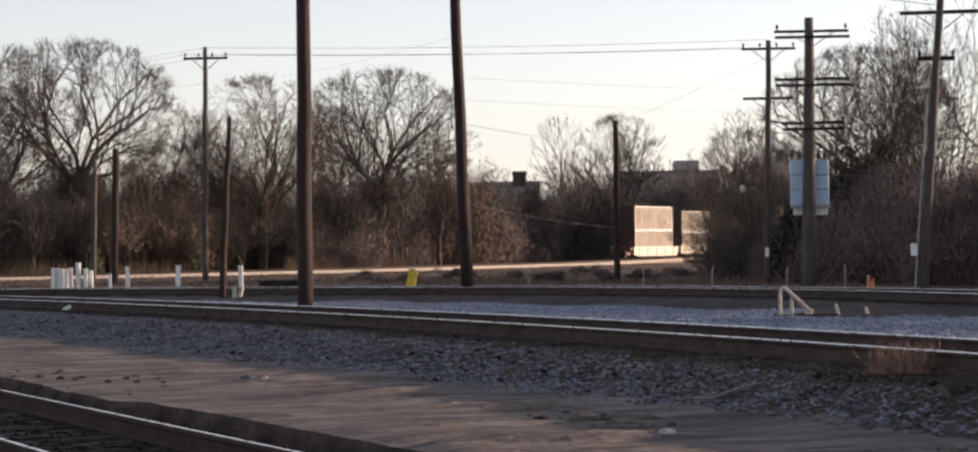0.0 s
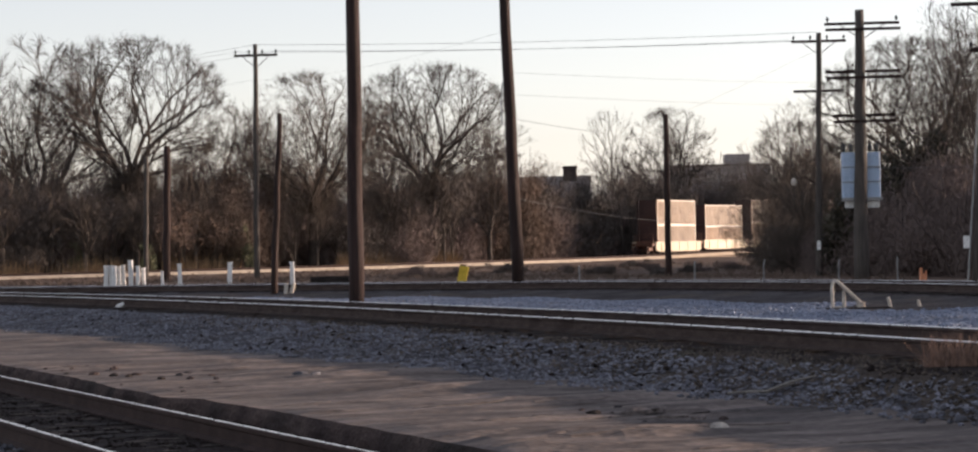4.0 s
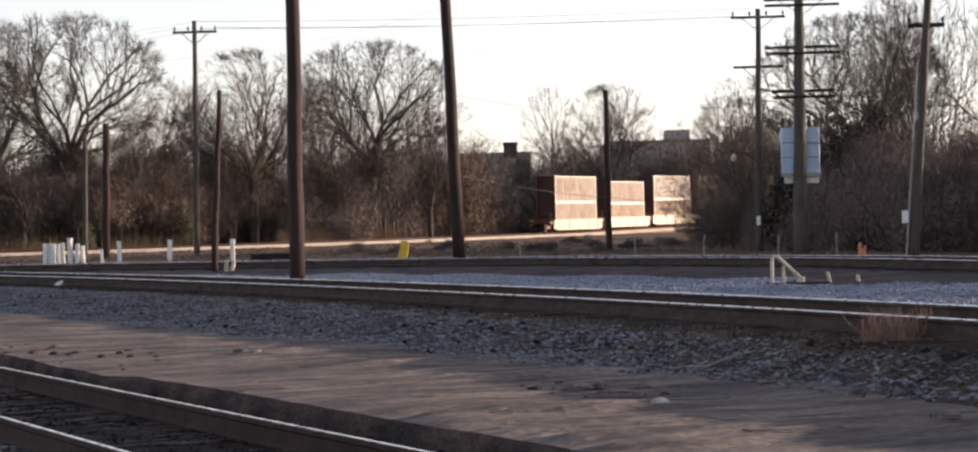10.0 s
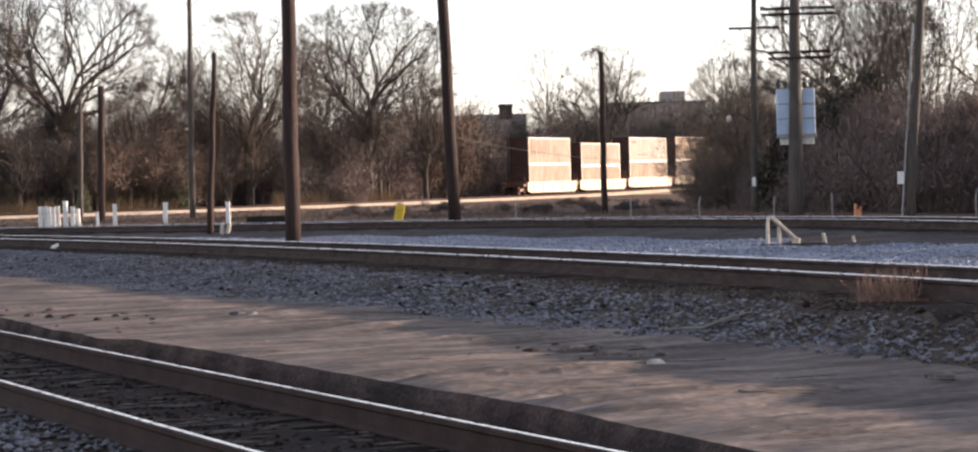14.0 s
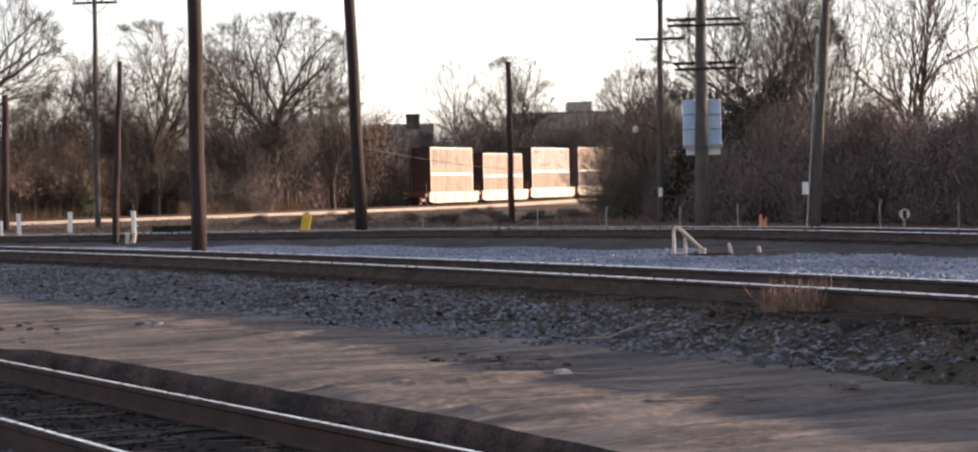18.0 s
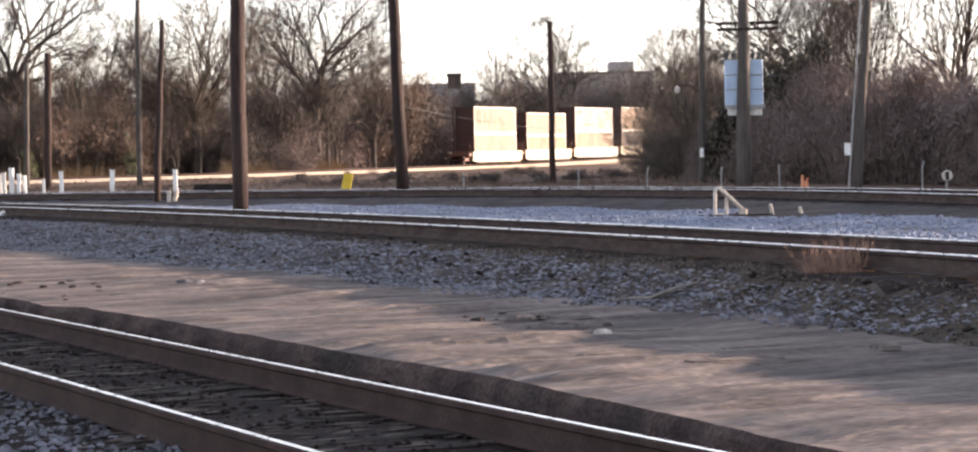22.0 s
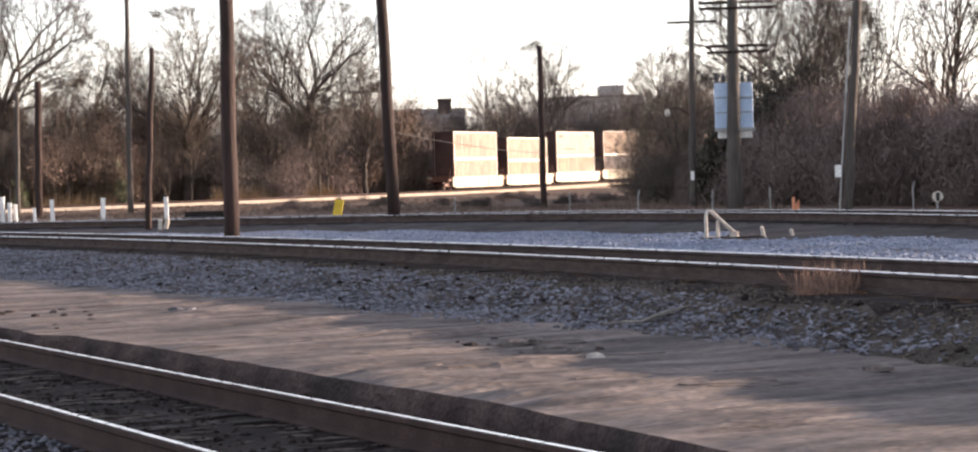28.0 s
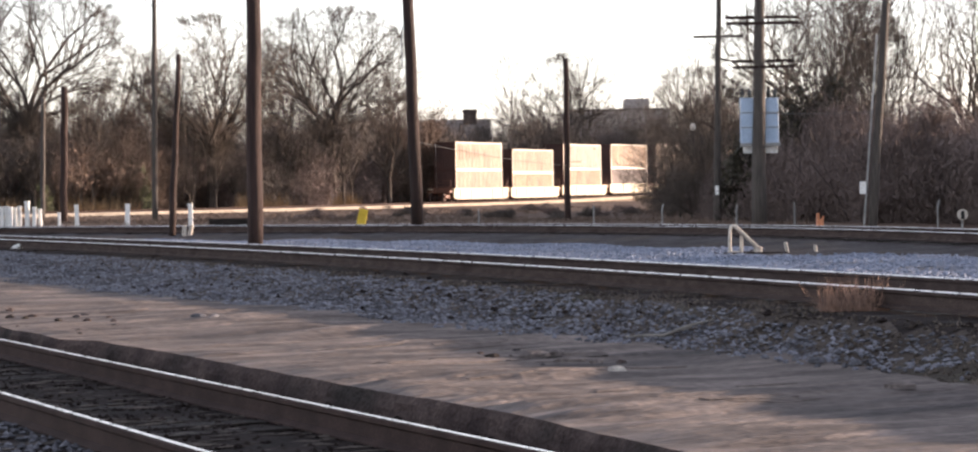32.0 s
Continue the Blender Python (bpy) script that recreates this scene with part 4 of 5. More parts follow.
def cabinet():
    """The pale panelled cabinet on the thick pole."""
    ob = thing("switch_cabinet", pose(9.16, 88.42, 2.53), "pale blue panelled metal cabinet mounted high on a pole", "cabinet")
    for i, (x0, x1) in enumerate(((-0.70, -0.02), (0.02, 0.70))):
        g = Geo()
        g.box(x0, -0.3, 0.38, x1, 0.1, 2.05, bevel=0.02)
        part("panel", g, PALEBLUE, ob)
        for h in (0.95, 1.5):
            g = Geo()
            g.box(x0 - 0.01, -0.325, h - 0.02, x1 + 0.01, -0.3, h + 0.02)
            part("seam", g, STEEL, ob)
        g = Geo()
        g.box(x0 + 0.08, -0.25, 0.0, x1 - 0.05, -0.15, 0.3, bevel=0.02)
        part("bracket", g, WHITE, ob)
    for x in (-0.62, -0.35, 0.35, 0.6):
        g = Geo()
        g.tube([(x, -0.1, h) for h in (2.05, 2.15, 2.17, 2.3, 2.32, 2.42)], [0.05, 0.05, 0.09, 0.09, 0.05, 0.03], 8)
        part("bushing", g, DARKGLASS, ob)
    g = Geo()
    g.box(-0.75, -0.42, 0.25, 0.75, -0.30, 0.38)
    part("rack", g, STEEL, ob)


cabinet()


def wire(a, b, sag, r=0.0055, label="thin dark overhead cable on the poles"):
    a, b = Vector(a), Vector(b)
    g = Geo()
    n = 16
    g.tube([a.lerp(b, i / n) - Vector((0, 0, sag * 4 * (i / n) * (1 - i / n))) for i in range(n + 1)], [r] * (n + 1), 4)
    tagged(new("cable", g.mesh("cable", WIRE)), label, "cable", "overhead cables")


for dx, za, zb in ((-0.95, 10.98, 10.22), (0.0, 11.3, 10.55), (0.95, 10.98, 10.2)):
    wire((-16.86 + dx, 112.14, za), (9.15 + dx * 1.1, 105.14, zb), 0.15, 0.008)
    wire((-16.86 + dx, 112.14, za), (-45 + dx, 118, za - 2.2), 0.3)
wire((-16.9, 112, 9.6), (-45, 118, 8.0), 0.3, 0.004)
wire((-16.9, 112, 9.6), (-2.9, 64, 7.2), 0.3, 0.003)
wire((-2.75, 64, 4.85), (2.25, 100, 5.7), 0.05, 0.006)
wire((-2.85, 64, 6.1), (9.1, 105, 8.3), 0.05, 0.003)
wire((-2.8, 64, 5.5), (9.1, 105, 7.3), 0.05, 0.003)
wire((-2.72, 64, 2.70), (2.25, 100, 2.30), 0.1, 0.009)
wire((2.25, 100, 2.30), (9.0, 105, 1.85), 0.1, 0.009)
wire((2.3, 100, 6.6), (9.2, 105, 9.8), 0.05, 0.004)
wire((11.35, 72.14, 8.62), (-2.9, 64, 10.1), 0.12, 0.011)
wire((-5.0, 46.4, 7.55), (-31.4, 40.4, 3.75), 0.1, 0.007)
wire((9.1, 88, 4.0), (11.1, 72, 3.5), 0.03, 0.008)
wire((11.1, 72, 3.5), (13.2, 50, 2.75), 0.03, 0.006)




def far_houses():
    house = thing("house", pose(-10, 372, 0), "dark brick house roof with a square chimney behind trees", "house")
    g = Geo()
    g.box(-6, -4, 0, 6, 4, 9.0)
    part("wall", g, HOUSEBRICK, house)
    g = Geo()
    g.v += [(-6.5, -4.6, 8.9), (6.5, -4.6, 8.9), (6.5, 4.6, 8.9), (-6.5, 4.6, 8.9), (-6.5, 0, 12.4), (6.5, 0, 12.4)]
    g.f += [(0, 1, 5, 4), (2, 3, 4, 5), (1, 2, 5), (3, 0, 4), (3, 2, 1, 0)]
    g.k += [0] * 5
    part("roof", g, SHINGLE, house)
    g = Geo()
    g.box(2.2, -1.2, 8.0, 4.3, 0.8, 13.9, bevel=0.05)
    g.box(2.05, -1.35, 13.5, 4.45, 0.95, 13.75, bevel=0.05)
    part("chimney", g, SOOTY, house, "dark sooty brick chimney")
    for x in (-4, -1.2, 1.6, 4.2):
        g = Geo()
        g.box(x - 0.5, -4.05, 5.5, x + 0.5, -3.98, 7.2)
        part("window", g, DARKGLASS, house)
    hall = thing("warehouse", pose(21.5, 470, 0), "distant grey flat-roofed hall behind bare trees", "building")
    g = Geo()
    g.box(-11, -8, 0, 9, 12, 16.2)
    part("wall", g, FARGREY, hall)
    g = Geo()
    g.box(-11.2, -8.2, 16.2, 9.2, 12.2, 16.6)
    part("roof", g, SHINGLE, hall)
    g = Geo()
    g.box(0.5, -6, 16.6, 5.2, 4, 18.6)
    part("penthouse", g, FARGREY, hall)


far_houses()


# ---------------------------------------------------------------- small things by the tracks
def lift(x, y):
    return float(ground_height(np.array([x]), np.array([y]))[0])


def small_things():
    rnd = random.Random(21)
    # white marker posts
    for i, (x, y, h, w) in enumerate([(-17.35, 80, 0.66, 0.13), (-17.2, 80.1, 0.66, 0.13), (-17.05, 80, 0.64, 0.13), (-16.9, 80.1, 0.62, 0.12), (-16.77, 80.2, 0.66, 0.12), (-16.48, 80, 0.82, 0.14), (-16.25, 80, 0.62, 0.13), (-16.08, 80.2, 0.55, 0.12),
                                      (-15.4, 80, 0.42, 0.1), (-14.8, 80, 0.66, 0.13), (-13.1, 80, 0.66, 0.14), (-10.95, 80, 0.62, 0.14)]):
        ob = thing("marker_post", pose(x, y, lift(x, y) + 0.1, rnd.uniform(-2, 2), rnd.uniform(-2, 2), rnd.uniform(-10, 10)), "short white square marker post standing in gravel", "post", "white marker posts")
        g = Geo()
        g.box(-w / 2, -w / 2, -0.3, w / 2, w / 2, h, bevel=0.015)
        g.box(-w / 2 - 0.012, -w / 2 - 0.012, h, w / 2 + 0.012, w / 2 + 0.012, h + 0.03, bevel=0.015)
        part("post", g, WHITE, ob)
    for x, lean in ((-9.17, 3), (-9.02, 14)):
        ob = thing("marker_post", pose(x, 65.6, lift(x, 65.6), 0, lean, 0), "small leaning white post beside a wooden pole", "post", "white marker posts")
        g = Geo()
        g.tube([(0, 0, -0.2), (0, 0, 0.27), (0, 0, 0.3)], [0.06, 0.06, 0.03], 8)
        part("post", g, DIRTYWHITE, ob)
    # yellow leaning marker
    ob = thing("track_marker", pose(-4.46, 68, lift(-4.46, 68) + 0.03, 0, 12, 0), "leaning yellow painted metal marker plate", "marker")
    g = Geo()
    g.box(-0.13, -0.03, 0.0, 0.13, 0.03, 0.64, bevel=0.01)
    part("plate", g, YELLOW, ob)
    g = Geo()
    g.box(-0.05, 0.03, -0.3, 0.05, 0.08, 0.55)
    part("stake", g, POLE, ob)
    # orange stub with a notched top
    ob = thing("warning_stub", pose(9.63, 75, lift(9.63, 75), 0, 3, 0), "faded orange marker stub with a notched top", "marker")
    g = Geo()
    g.box(-0.11, -0.09, -0.2, 0.11, 0.09, 0.38, bevel=0.02)
    g.box(-0.11, -0.09, 0.38, -0.04, 0.09, 0.55, bevel=0.01)
    g.box(0.05, -0.09, 0.38, 0.11, 0.09, 0.47, bevel=0.01)
    part("stub", g, ORANGE, ob)
    # round target on a short post
    ob = thing("round_target", pose(11.68, 62, lift(11.68, 62)), "small round white target with a dark centre on a post", "sign")
    g = Geo()
    g.tube([(0, 0, -0.2), (0, 0, 0.45)], [0.03, 0.03], 6)
    part("post", g, STEEL, ob)
    g = Geo()
    g.tube([(0, -0.05, 0.45), (0, -0.08, 0.45)], [0.14, 0.14], 20)
    part("disc", g, DIRTYWHITE, ob)
    g = Geo()
    g.box(-0.045, -0.095, 0.33, 0.045, -0.08, 0.55, bevel=0.02)
    part("mark", g, DARKGLASS, ob)
    # switch stand
    y = 41.4
    ob = thing("switch_stand", pose(3.75, y, 0.145), "white steel switch stand frame on a dark tie", "switch stand")
    g = Geo()
    g.box(-0.32, -0.15, -0.12, 1.0, 0.15, 0.04, bevel=0.02)
    part("tie", g, TIE, ob)
    for pts, r in (([(0, 0, 0), (0, 0, 0.42), (0.03, 0, 0.5)], 0.03), ([(0.03, 0, 0.5), (0.09, 0, 0.5), (0.5, 0, 0.1)], 0.034), ([(0.2, 0, 0), (0.2, 0, 0.33)], 0.03), ([(0, 0, 0.04), (0.2, 0, 0.04)], 0.024)):
        g = Geo()
        g.tube(pts, [r] * len(pts), 8)
        part("bar", g, DIRTYWHITE, ob)
    g = Geo()
    g.box(0.42, -0.07, 0.02, 0.56, 0.07, 0.13, bevel=0.03)
    part("weight", g, DIRTYWHITE, ob)
    for x, h in ((4.75, 0.17), (5.25, 0.1)):
        ob = thing("marker_post", pose(x, y, lift(x, y), 0, -12, 0), "tiny white stub beside the switch stand", "post", "white marker posts")
        g = Geo()
        g.tube([(0, 0, -0.1), (0, 0, h), (0, 0, h + 0.02)], [0.03, 0.03, 0.015], 8)
        part("post", g, DIRTYWHITE, ob)
    # thin fence posts
    for x, yy, h, bend in ((2.6, 78, 0.75, 0.0), (4.85, 78, 0.8, 0.05), (9.2, 78, 0.9, 0), (13.9, 78, 1.0, 0.06), (16.5, 78, 0.9, 0), (-1.2, 79, 0.6, 0), (7.2, 77, 0.8, 0.02)):
        ob = thing("fence_post", pose(x, yy, lift(x, yy)), "thin grey steel fence post", "post", "fence posts")
        g = Geo()
        g.tube([(0, 0, -0.2), (0, 0, h * 0.75), (bend, 0, h)], [0.028, 0.028, 0.024], 6)
        part("post", g, STEEL, ob)
    # stack of old ties
    ob = thing("tie_pile", pose(-8.7, 74, lift(-8.7, 74)), "low pile of old dark railway ties", "pile")
    for i in range(7):
        g = Geo()
        g.box(-0.75 + rnd.uniform(-0.1, 0.1), -0.5 + 0.24 * (i % 4), 0.0 + 0.18 * (i // 4), 0.75 + rnd.uniform(-0.1, 0.1), -0.28 + 0.24 * (i % 4), 0.17 + 0.18 * (i // 4), pose(0, 0, 0, 0, 0, rnd.uniform(-5, 5)), bevel=0.02)
        part("tie", g, TIE, ob)
    # litter on the strip
    for x, y, sx, sy, sz, rz, mat, label in ((0.74, 17.65, 0.07, 0.035, 0.028, 10, CONCRETE, "pale loose stone lying on the asphalt"), (-10.5, 50.6, 0.26, 0.12, 0.10, 20, WHITE, "white stone lying beside the rail"), (0.15, 19.3, 0.16, 0.10, 0.035, 30, ASPHALT, "broken pale lump of paving"), (0.3, 19.55, 0.12, 0.1, 0.03, 80, ASPHALT, "broken pale lump of paving"), (0.55, 19.4, 0.2, 0.12, 0.03, 5, ASPHALT, "broken pale lump of paving"), (2.3, 18.2, 0.07, 0.05, 0.03, 20, DIRTYSTONE, "large grey stone at the ballast's foot"), (2.55, 17.9, 0.06, 0.05, 0.03, 50, DIRTYSTONE, "large grey stone at the ballast's foot"), 
                                             (0.42, 18.7, 0.13, 0.07, 0.025, -20, ASPHALT, "broken lump of asphalt"), (0.62, 18.5, 0.09, 0.06, 0.02, 60, ASPHALT, "broken lump of asphalt"), (-3.55, 26.4, 0.09, 0.05, 0.03, 15, DIRTYSTONE, "loose grey stone lying on the asphalt"), (-3.35, 26.2, 0.12, 0.05, 0.03, 75, DIRTYSTONE, "loose grey stone lying on the asphalt"), (2.55, 15.8, 0.12, 0.06, 0.03, 0, ASPHALT, "broken lump of asphalt")):
        g = Geo()
        n = 7
        g.tube([(0, 0, -0.01), (0, 0, sz * 0.5), (0, 0, sz)], [1.0, 0.9, 0.45], n)
        g.v = [((a * sx) * rnd.uniform(0.8, 1.2), (b * sy) * rnd.uniform(0.8, 1.2), c) for a, b, c in g.v]
        z = 0.0 if 0.899 * x + 0.438 * y < 10.3 else max(lift(x, y), 0.28 if y > 45 else 0)
        ob = new("rubble", g.mesh("rubble", mat))
        ob.matrix_world = pose(x, y, z, 0, 0, rz)
        tagged(ob, label, "stone", "loose rubble")
    # broken bits where the strip has crumbled
    for i in range(34):
        if i < 24:
            n, along = rnd.uniform(6.25, 7.7), rnd.uniform(23.2, 29.5)
        else:
            n, along = rnd.uniform(8.1, 9.0), rnd.uniform(16.2, 18.2)
        x, y = 0.899 * n - 0.438 * along, 0.438 * n + 0.899 * along
        size = rnd.uniform(0.02, 0.055)
        g = Geo()
        g.tube([(0, 0, -0.4), (0, 0, 0.3), (0.1, 0, 0.6)], [1.0, 0.85, 0.4], 6)
        g.v = [(a * size * rnd.uniform(0.9, 1.9), b * size * rnd.uniform(0.6, 1.2), c * size * 0.7) for a, b, c in g.v]
        ob = new("rubble", g.mesh("rubble", (BROKEN, DARKLUMP, DIRTYGRAVEL)[i % 3]))
        ob.matrix_world = pose(x, y, pave_z(n, along) + size * 0.15, rnd.uniform(-15, 15), rnd.uniform(-15, 15), rnd.uniform(0, 360))
        tagged(ob, "broken dark bit of asphalt lying on the strip", "stone", "loose rubble")
    # old branch on the ballast
    g = Geo()
    a, b, c = Vector((0.98, 21.3, 0)), Vector((1.3, 21.0, 0)), Vector((1.74, 20.95, 0))
    for p in (a, b, c):
        p.z = lift(p.x, p.y) + 0.04
    g.tube([a, a.lerp(b, 0.5) + Vector((0.03, -0.03, 0.01)), b, b.lerp(c, 0.6) + Vector((-0.03, 0.04, 0.02)), c + Vector((0, 0, 0.03))], [0.007, 0.012, 0.015, 0.013, 0.006], 7)
    g.tube([b, b + Vector((0.22, 0.1, 0.05)), b + Vector((0.38, 0.3, 0.07))], [0.013, 0.01, 0.005], 5)
    ob = new("fallen_branch", g.mesh("fallen_branch", DEADWOOD))
    tagged(ob, "grey weathered branch lying on the ballast", "branch")


small_things()


def dry_grass(x, y, wide, h, count, seed, label):
    rnd = random.Random(seed)
    ob = thing("dry_grass", pose(x, y, lift(x, y)), label, "grass")
    g = Geo()
    for _ in range(count):
        p = Vector((rnd.uniform(-wide, wide), rnd.uniform(-0.15, 0.15), 0))
        q = p + Vector((rnd.gauss(0, 0.09), rnd.gauss(0, 0.07), h * rnd.uniform(0.2, 1.0) ** 1.2))
        side = Vector((rnd.uniform(-1, 1), rnd.uniform(-1, 1), 0)).normalized() * 0.003
        m = p.lerp(q, 0.55) + Vector((rnd.gauss(0, 0.02), 0, 0))
        g.face([p - side, p + side, m + side * 0.8, m - side * 0.8])
        g.face([m - side * 0.8, m + side * 0.8, q])
    part("blades", g, DRYGRASS, ob, kind="stuff")


dry_grass(2.93, 20.6, 0.30, 0.36, 420, 4, "tuft of tall dry straw-coloured grass against the rail")


def weeds():
    """Dry weeds on the rough ground between the yard and the main line."""
    rnd = np.random.RandomState(77)
    g = Geo()
    ys = rnd.uniform(72, 205, 9000)
    xs = rnd.uniform(-0.30, 0.13, 9000) * ys
    free = (BACK.away(xs, ys) > 3.2) & (MAIN.away(xs, ys) > 6.5)
    xs, ys = xs[free], ys[free]
    for x, y, z in zip(xs, ys, ground_height(xs, ys)):
        if noise.noise((x * 0.15, y * 0.08, 5)) < -0.15:
            continue
        h = rnd.uniform(0.06, 0.26)
        for _ in range(3):
            q = Vector((x + rnd.normal() * 0.12, y, z + h * rnd.uniform(0.5, 1.1)))
            p = Vector((x + rnd.normal() * 0.1, y, z - 0.03))
            w = Vector((0.03, rnd.uniform(-0.03, 0.03), 0))
            g.face([p - w, p + w, q])
    tagged(new("weeds", g.mesh("weeds", RUSSET)), "dry brown weeds on rough ground", "weeds", kind="stuff")


weeds()


def dead_weeds():
    """Low brown weeds on the soil beside the middle track."""
    rnd = np.random.RandomState(81)
    g = Geo()
    s = rnd.uniform(8, 26, 1600)
    off = rnd.uniform(-2.7, -1.0, 1600)
    xs = np.interp(s, MIDDLE.s, MIDDLE.xy[:, 0]) + np.interp(s, MIDDLE.s, MIDDLE.dir[:, 1]) * off
    ys = np.interp(s, MIDDLE.s, MIDDLE.xy[:, 1]) - np.interp(s, MIDDLE.s, MIDDLE.dir[:, 0]) * off
    for x, y, z in zip(xs, ys, ground_height(xs, ys)):
        if noise.noise((x * 0.9, y * 0.9, 3)) < -0.05:
            continue
        for _ in range(4):
            p = Vector((x + rnd.normal() * 0.04, y + rnd.normal() * 0.04, z - 0.01))
            q = p + Vector((rnd.normal() * 0.05, rnd.normal() * 0.04, rnd.uniform(0.03, 0.085)))
            w = Vector((0.004, rnd.uniform(-0.003, 0.003), 0))
            g.face([p - w, p + w, q])
    tagged(new("weeds", g.mesh("weeds", CLOD)), "low dead brown weeds on the track shoulder", "weeds", kind="stuff")


dead_weeds()


def scatter(name, count, place, size, mats, label, seed, up=0.0, flat=(1, 0.8, 0.65), swing=6.28, lie=0.0):
    """Loose ballast: many small many-sided stones in one mesh."""
    rnd = np.random.RandomState(seed)
    shapes = []
    for k in range(6):
        r = np.random.RandomState(50 + k)
        base = np.array([(1, 0, 0), (-1, 0, 0), (0, 1, 0), (0, -1, 0), (0, 0, 1), (0, 0, -1)], float)
        base = base * r.uniform(0.6, 1.15, (6, 1)) + r.uniform(-0.25, 0.25, (6, 3))
        shapes.append(base)
    tri = [(0, 2, 4), (2, 1, 4), (1, 3, 4), (3, 0, 4), (2, 0, 5), (1, 2, 5), (3, 1, 5), (0, 3, 5)]
    xy = place(rnd, count)
    z = ground_height(xy[:, 0], xy[:, 1])
    V, F = [], []
    for i in range(len(xy)):
        s = size * rnd.uniform(0.5, 1.35)
        a = lie + rnd.uniform(-0.5, 0.5) * swing
        c, d = math.cos(a), math.sin(a)
        sh = shapes[i % 6] * s * np.array(flat)
        x, y = sh[:, 0] * c - sh[:, 1] * d, sh[:, 0] * d + sh[:, 1] * c
        n = len(V)
        V += list(zip(x + xy[i, 0], y + xy[i, 1], sh[:, 2] + z[i] + s * 0.25 + up))
        F += [(n + p, n + q, n + r) for p, q, r in tri]
    me = bpy.data.meshes.new(name)
    me.from_pydata(V, [], F)
    me.materials.append(mats)
    tagged(new(name, me), label, "ballast", kind="stuff")


def reeds():
    """Pale dry stalks along the wood's foot and on the bank."""
    rnd = np.random.RandomState(31)
    g = Geo()
    xs = rnd.uniform(-84, -8, 2600)
    ys = np.interp(xs, MAIN.xy[::-1, 0], MAIN.xy[::-1, 1]) + rnd.uniform(4.5, 9, 2600)
    for x, y, z in zip(xs, ys, ground_height(xs, ys)):
        if noise.noise((x * 0.12, y * 0.05, 8)) < -0.1:
            continue
        for _ in range(3):
            p = Vector((x + rnd.normal() * 0.2, y, z - 0.05))
            q = p + Vector((rnd.normal() * 0.25, 0, rnd.uniform(0.5, 2.0)))
            w = Vector((0.03, 0.0, 0))
            g.face([p - w, p + w, q])
    tagged(new("reeds", g.mesh("reeds", STRAW)), "pale dry stalks at the wood's foot", "grass", kind="stuff")


reeds()


def beside(line, s0, s1, a, b, power=1.0):
    def place(rnd, count):
        s = s0 + (s1 - s0) * rnd.uniform(0, 1, count) ** power
        off = rnd.uniform(a, b, count)
        x = np.interp(s, line.s, line.xy[:, 0])
        y = np.interp(s, line.s, line.xy[:, 1])
        dx = np.interp(s, line.s, line.dir[:, 0])
        dy = np.interp(s, line.s, line.dir[:, 1])
        return np.stack([x + dy * off, y - dx * off], 1)
    return place


def kept(place, test):
    def inside(rnd, count):
        xy = place(rnd, count)
        return xy[test(xy[:, 0], xy[:, 1])]
    return inside


scatter("ballast_stone", 23000, kept(beside(MIDDLE, 9, 62, -4.1, -1.5, 1.2), lambda x, y: (foot_gap(x, y) > 0.12 * ragged(x * 1.5, y * 1.5)) & (MIDDLE.away(x, y) > 1.55 + 0.2 * ragged(x, y))), 0.033, DIRTYSTONE, "loose dirty grey crushed stone on the track shoulder", 1, 0, (1.15, 0.9, 0.6))
scatter("ballast_stone", 6000, beside(MIDDLE, 8, 45, -2.6, -1.3, 1.0), 0.024, CLOD, "small brown stones and clods by the tie ends", 23, 0.0, (1, 0.9, 0.8))
scatter("ballast_stone", 6500, kept(beside(MIDDLE, 9, 60, -4.2, -1.7, 1.15), lambda x, y: (ragged(x * 0.7, y * 0.7) > -0.15) & (foot_gap(x, y) > 0.15 * ragged(x * 1.5, y * 1.5)) & (MIDDLE.away(x, y) > 1.75)), 0.035, STONE, "pale skylight-blue crushed stone heaped on the shoulder", 9, 0, (1.15, 0.9, 0.6))
scatter("soil_clod", 3800, kept(beside(MIDDLE, 8, 40, -2.7, -1.35), lambda x, y: MIDDLE.away(x, y) < 2.1 + np.clip((21 - y) * 0.1, 0, 0.5)), 0.016, CLOD, "brown clods and dead weeds on the track shoulder", 11, 0.008)
scatter("ballast_stone", 1900, kept(beside(MIDDLE, 9, 55, -4.4, -1.9, 1.1), lambda x, y: (ragged(x, y) > -0.3) & (np.abs(foot_gap(x, y) - 0.25) < 0.4)), 0.044, STONE, "larger loose stones at the ballast's foot", 8, 0, (1, 0.9, 0.8))


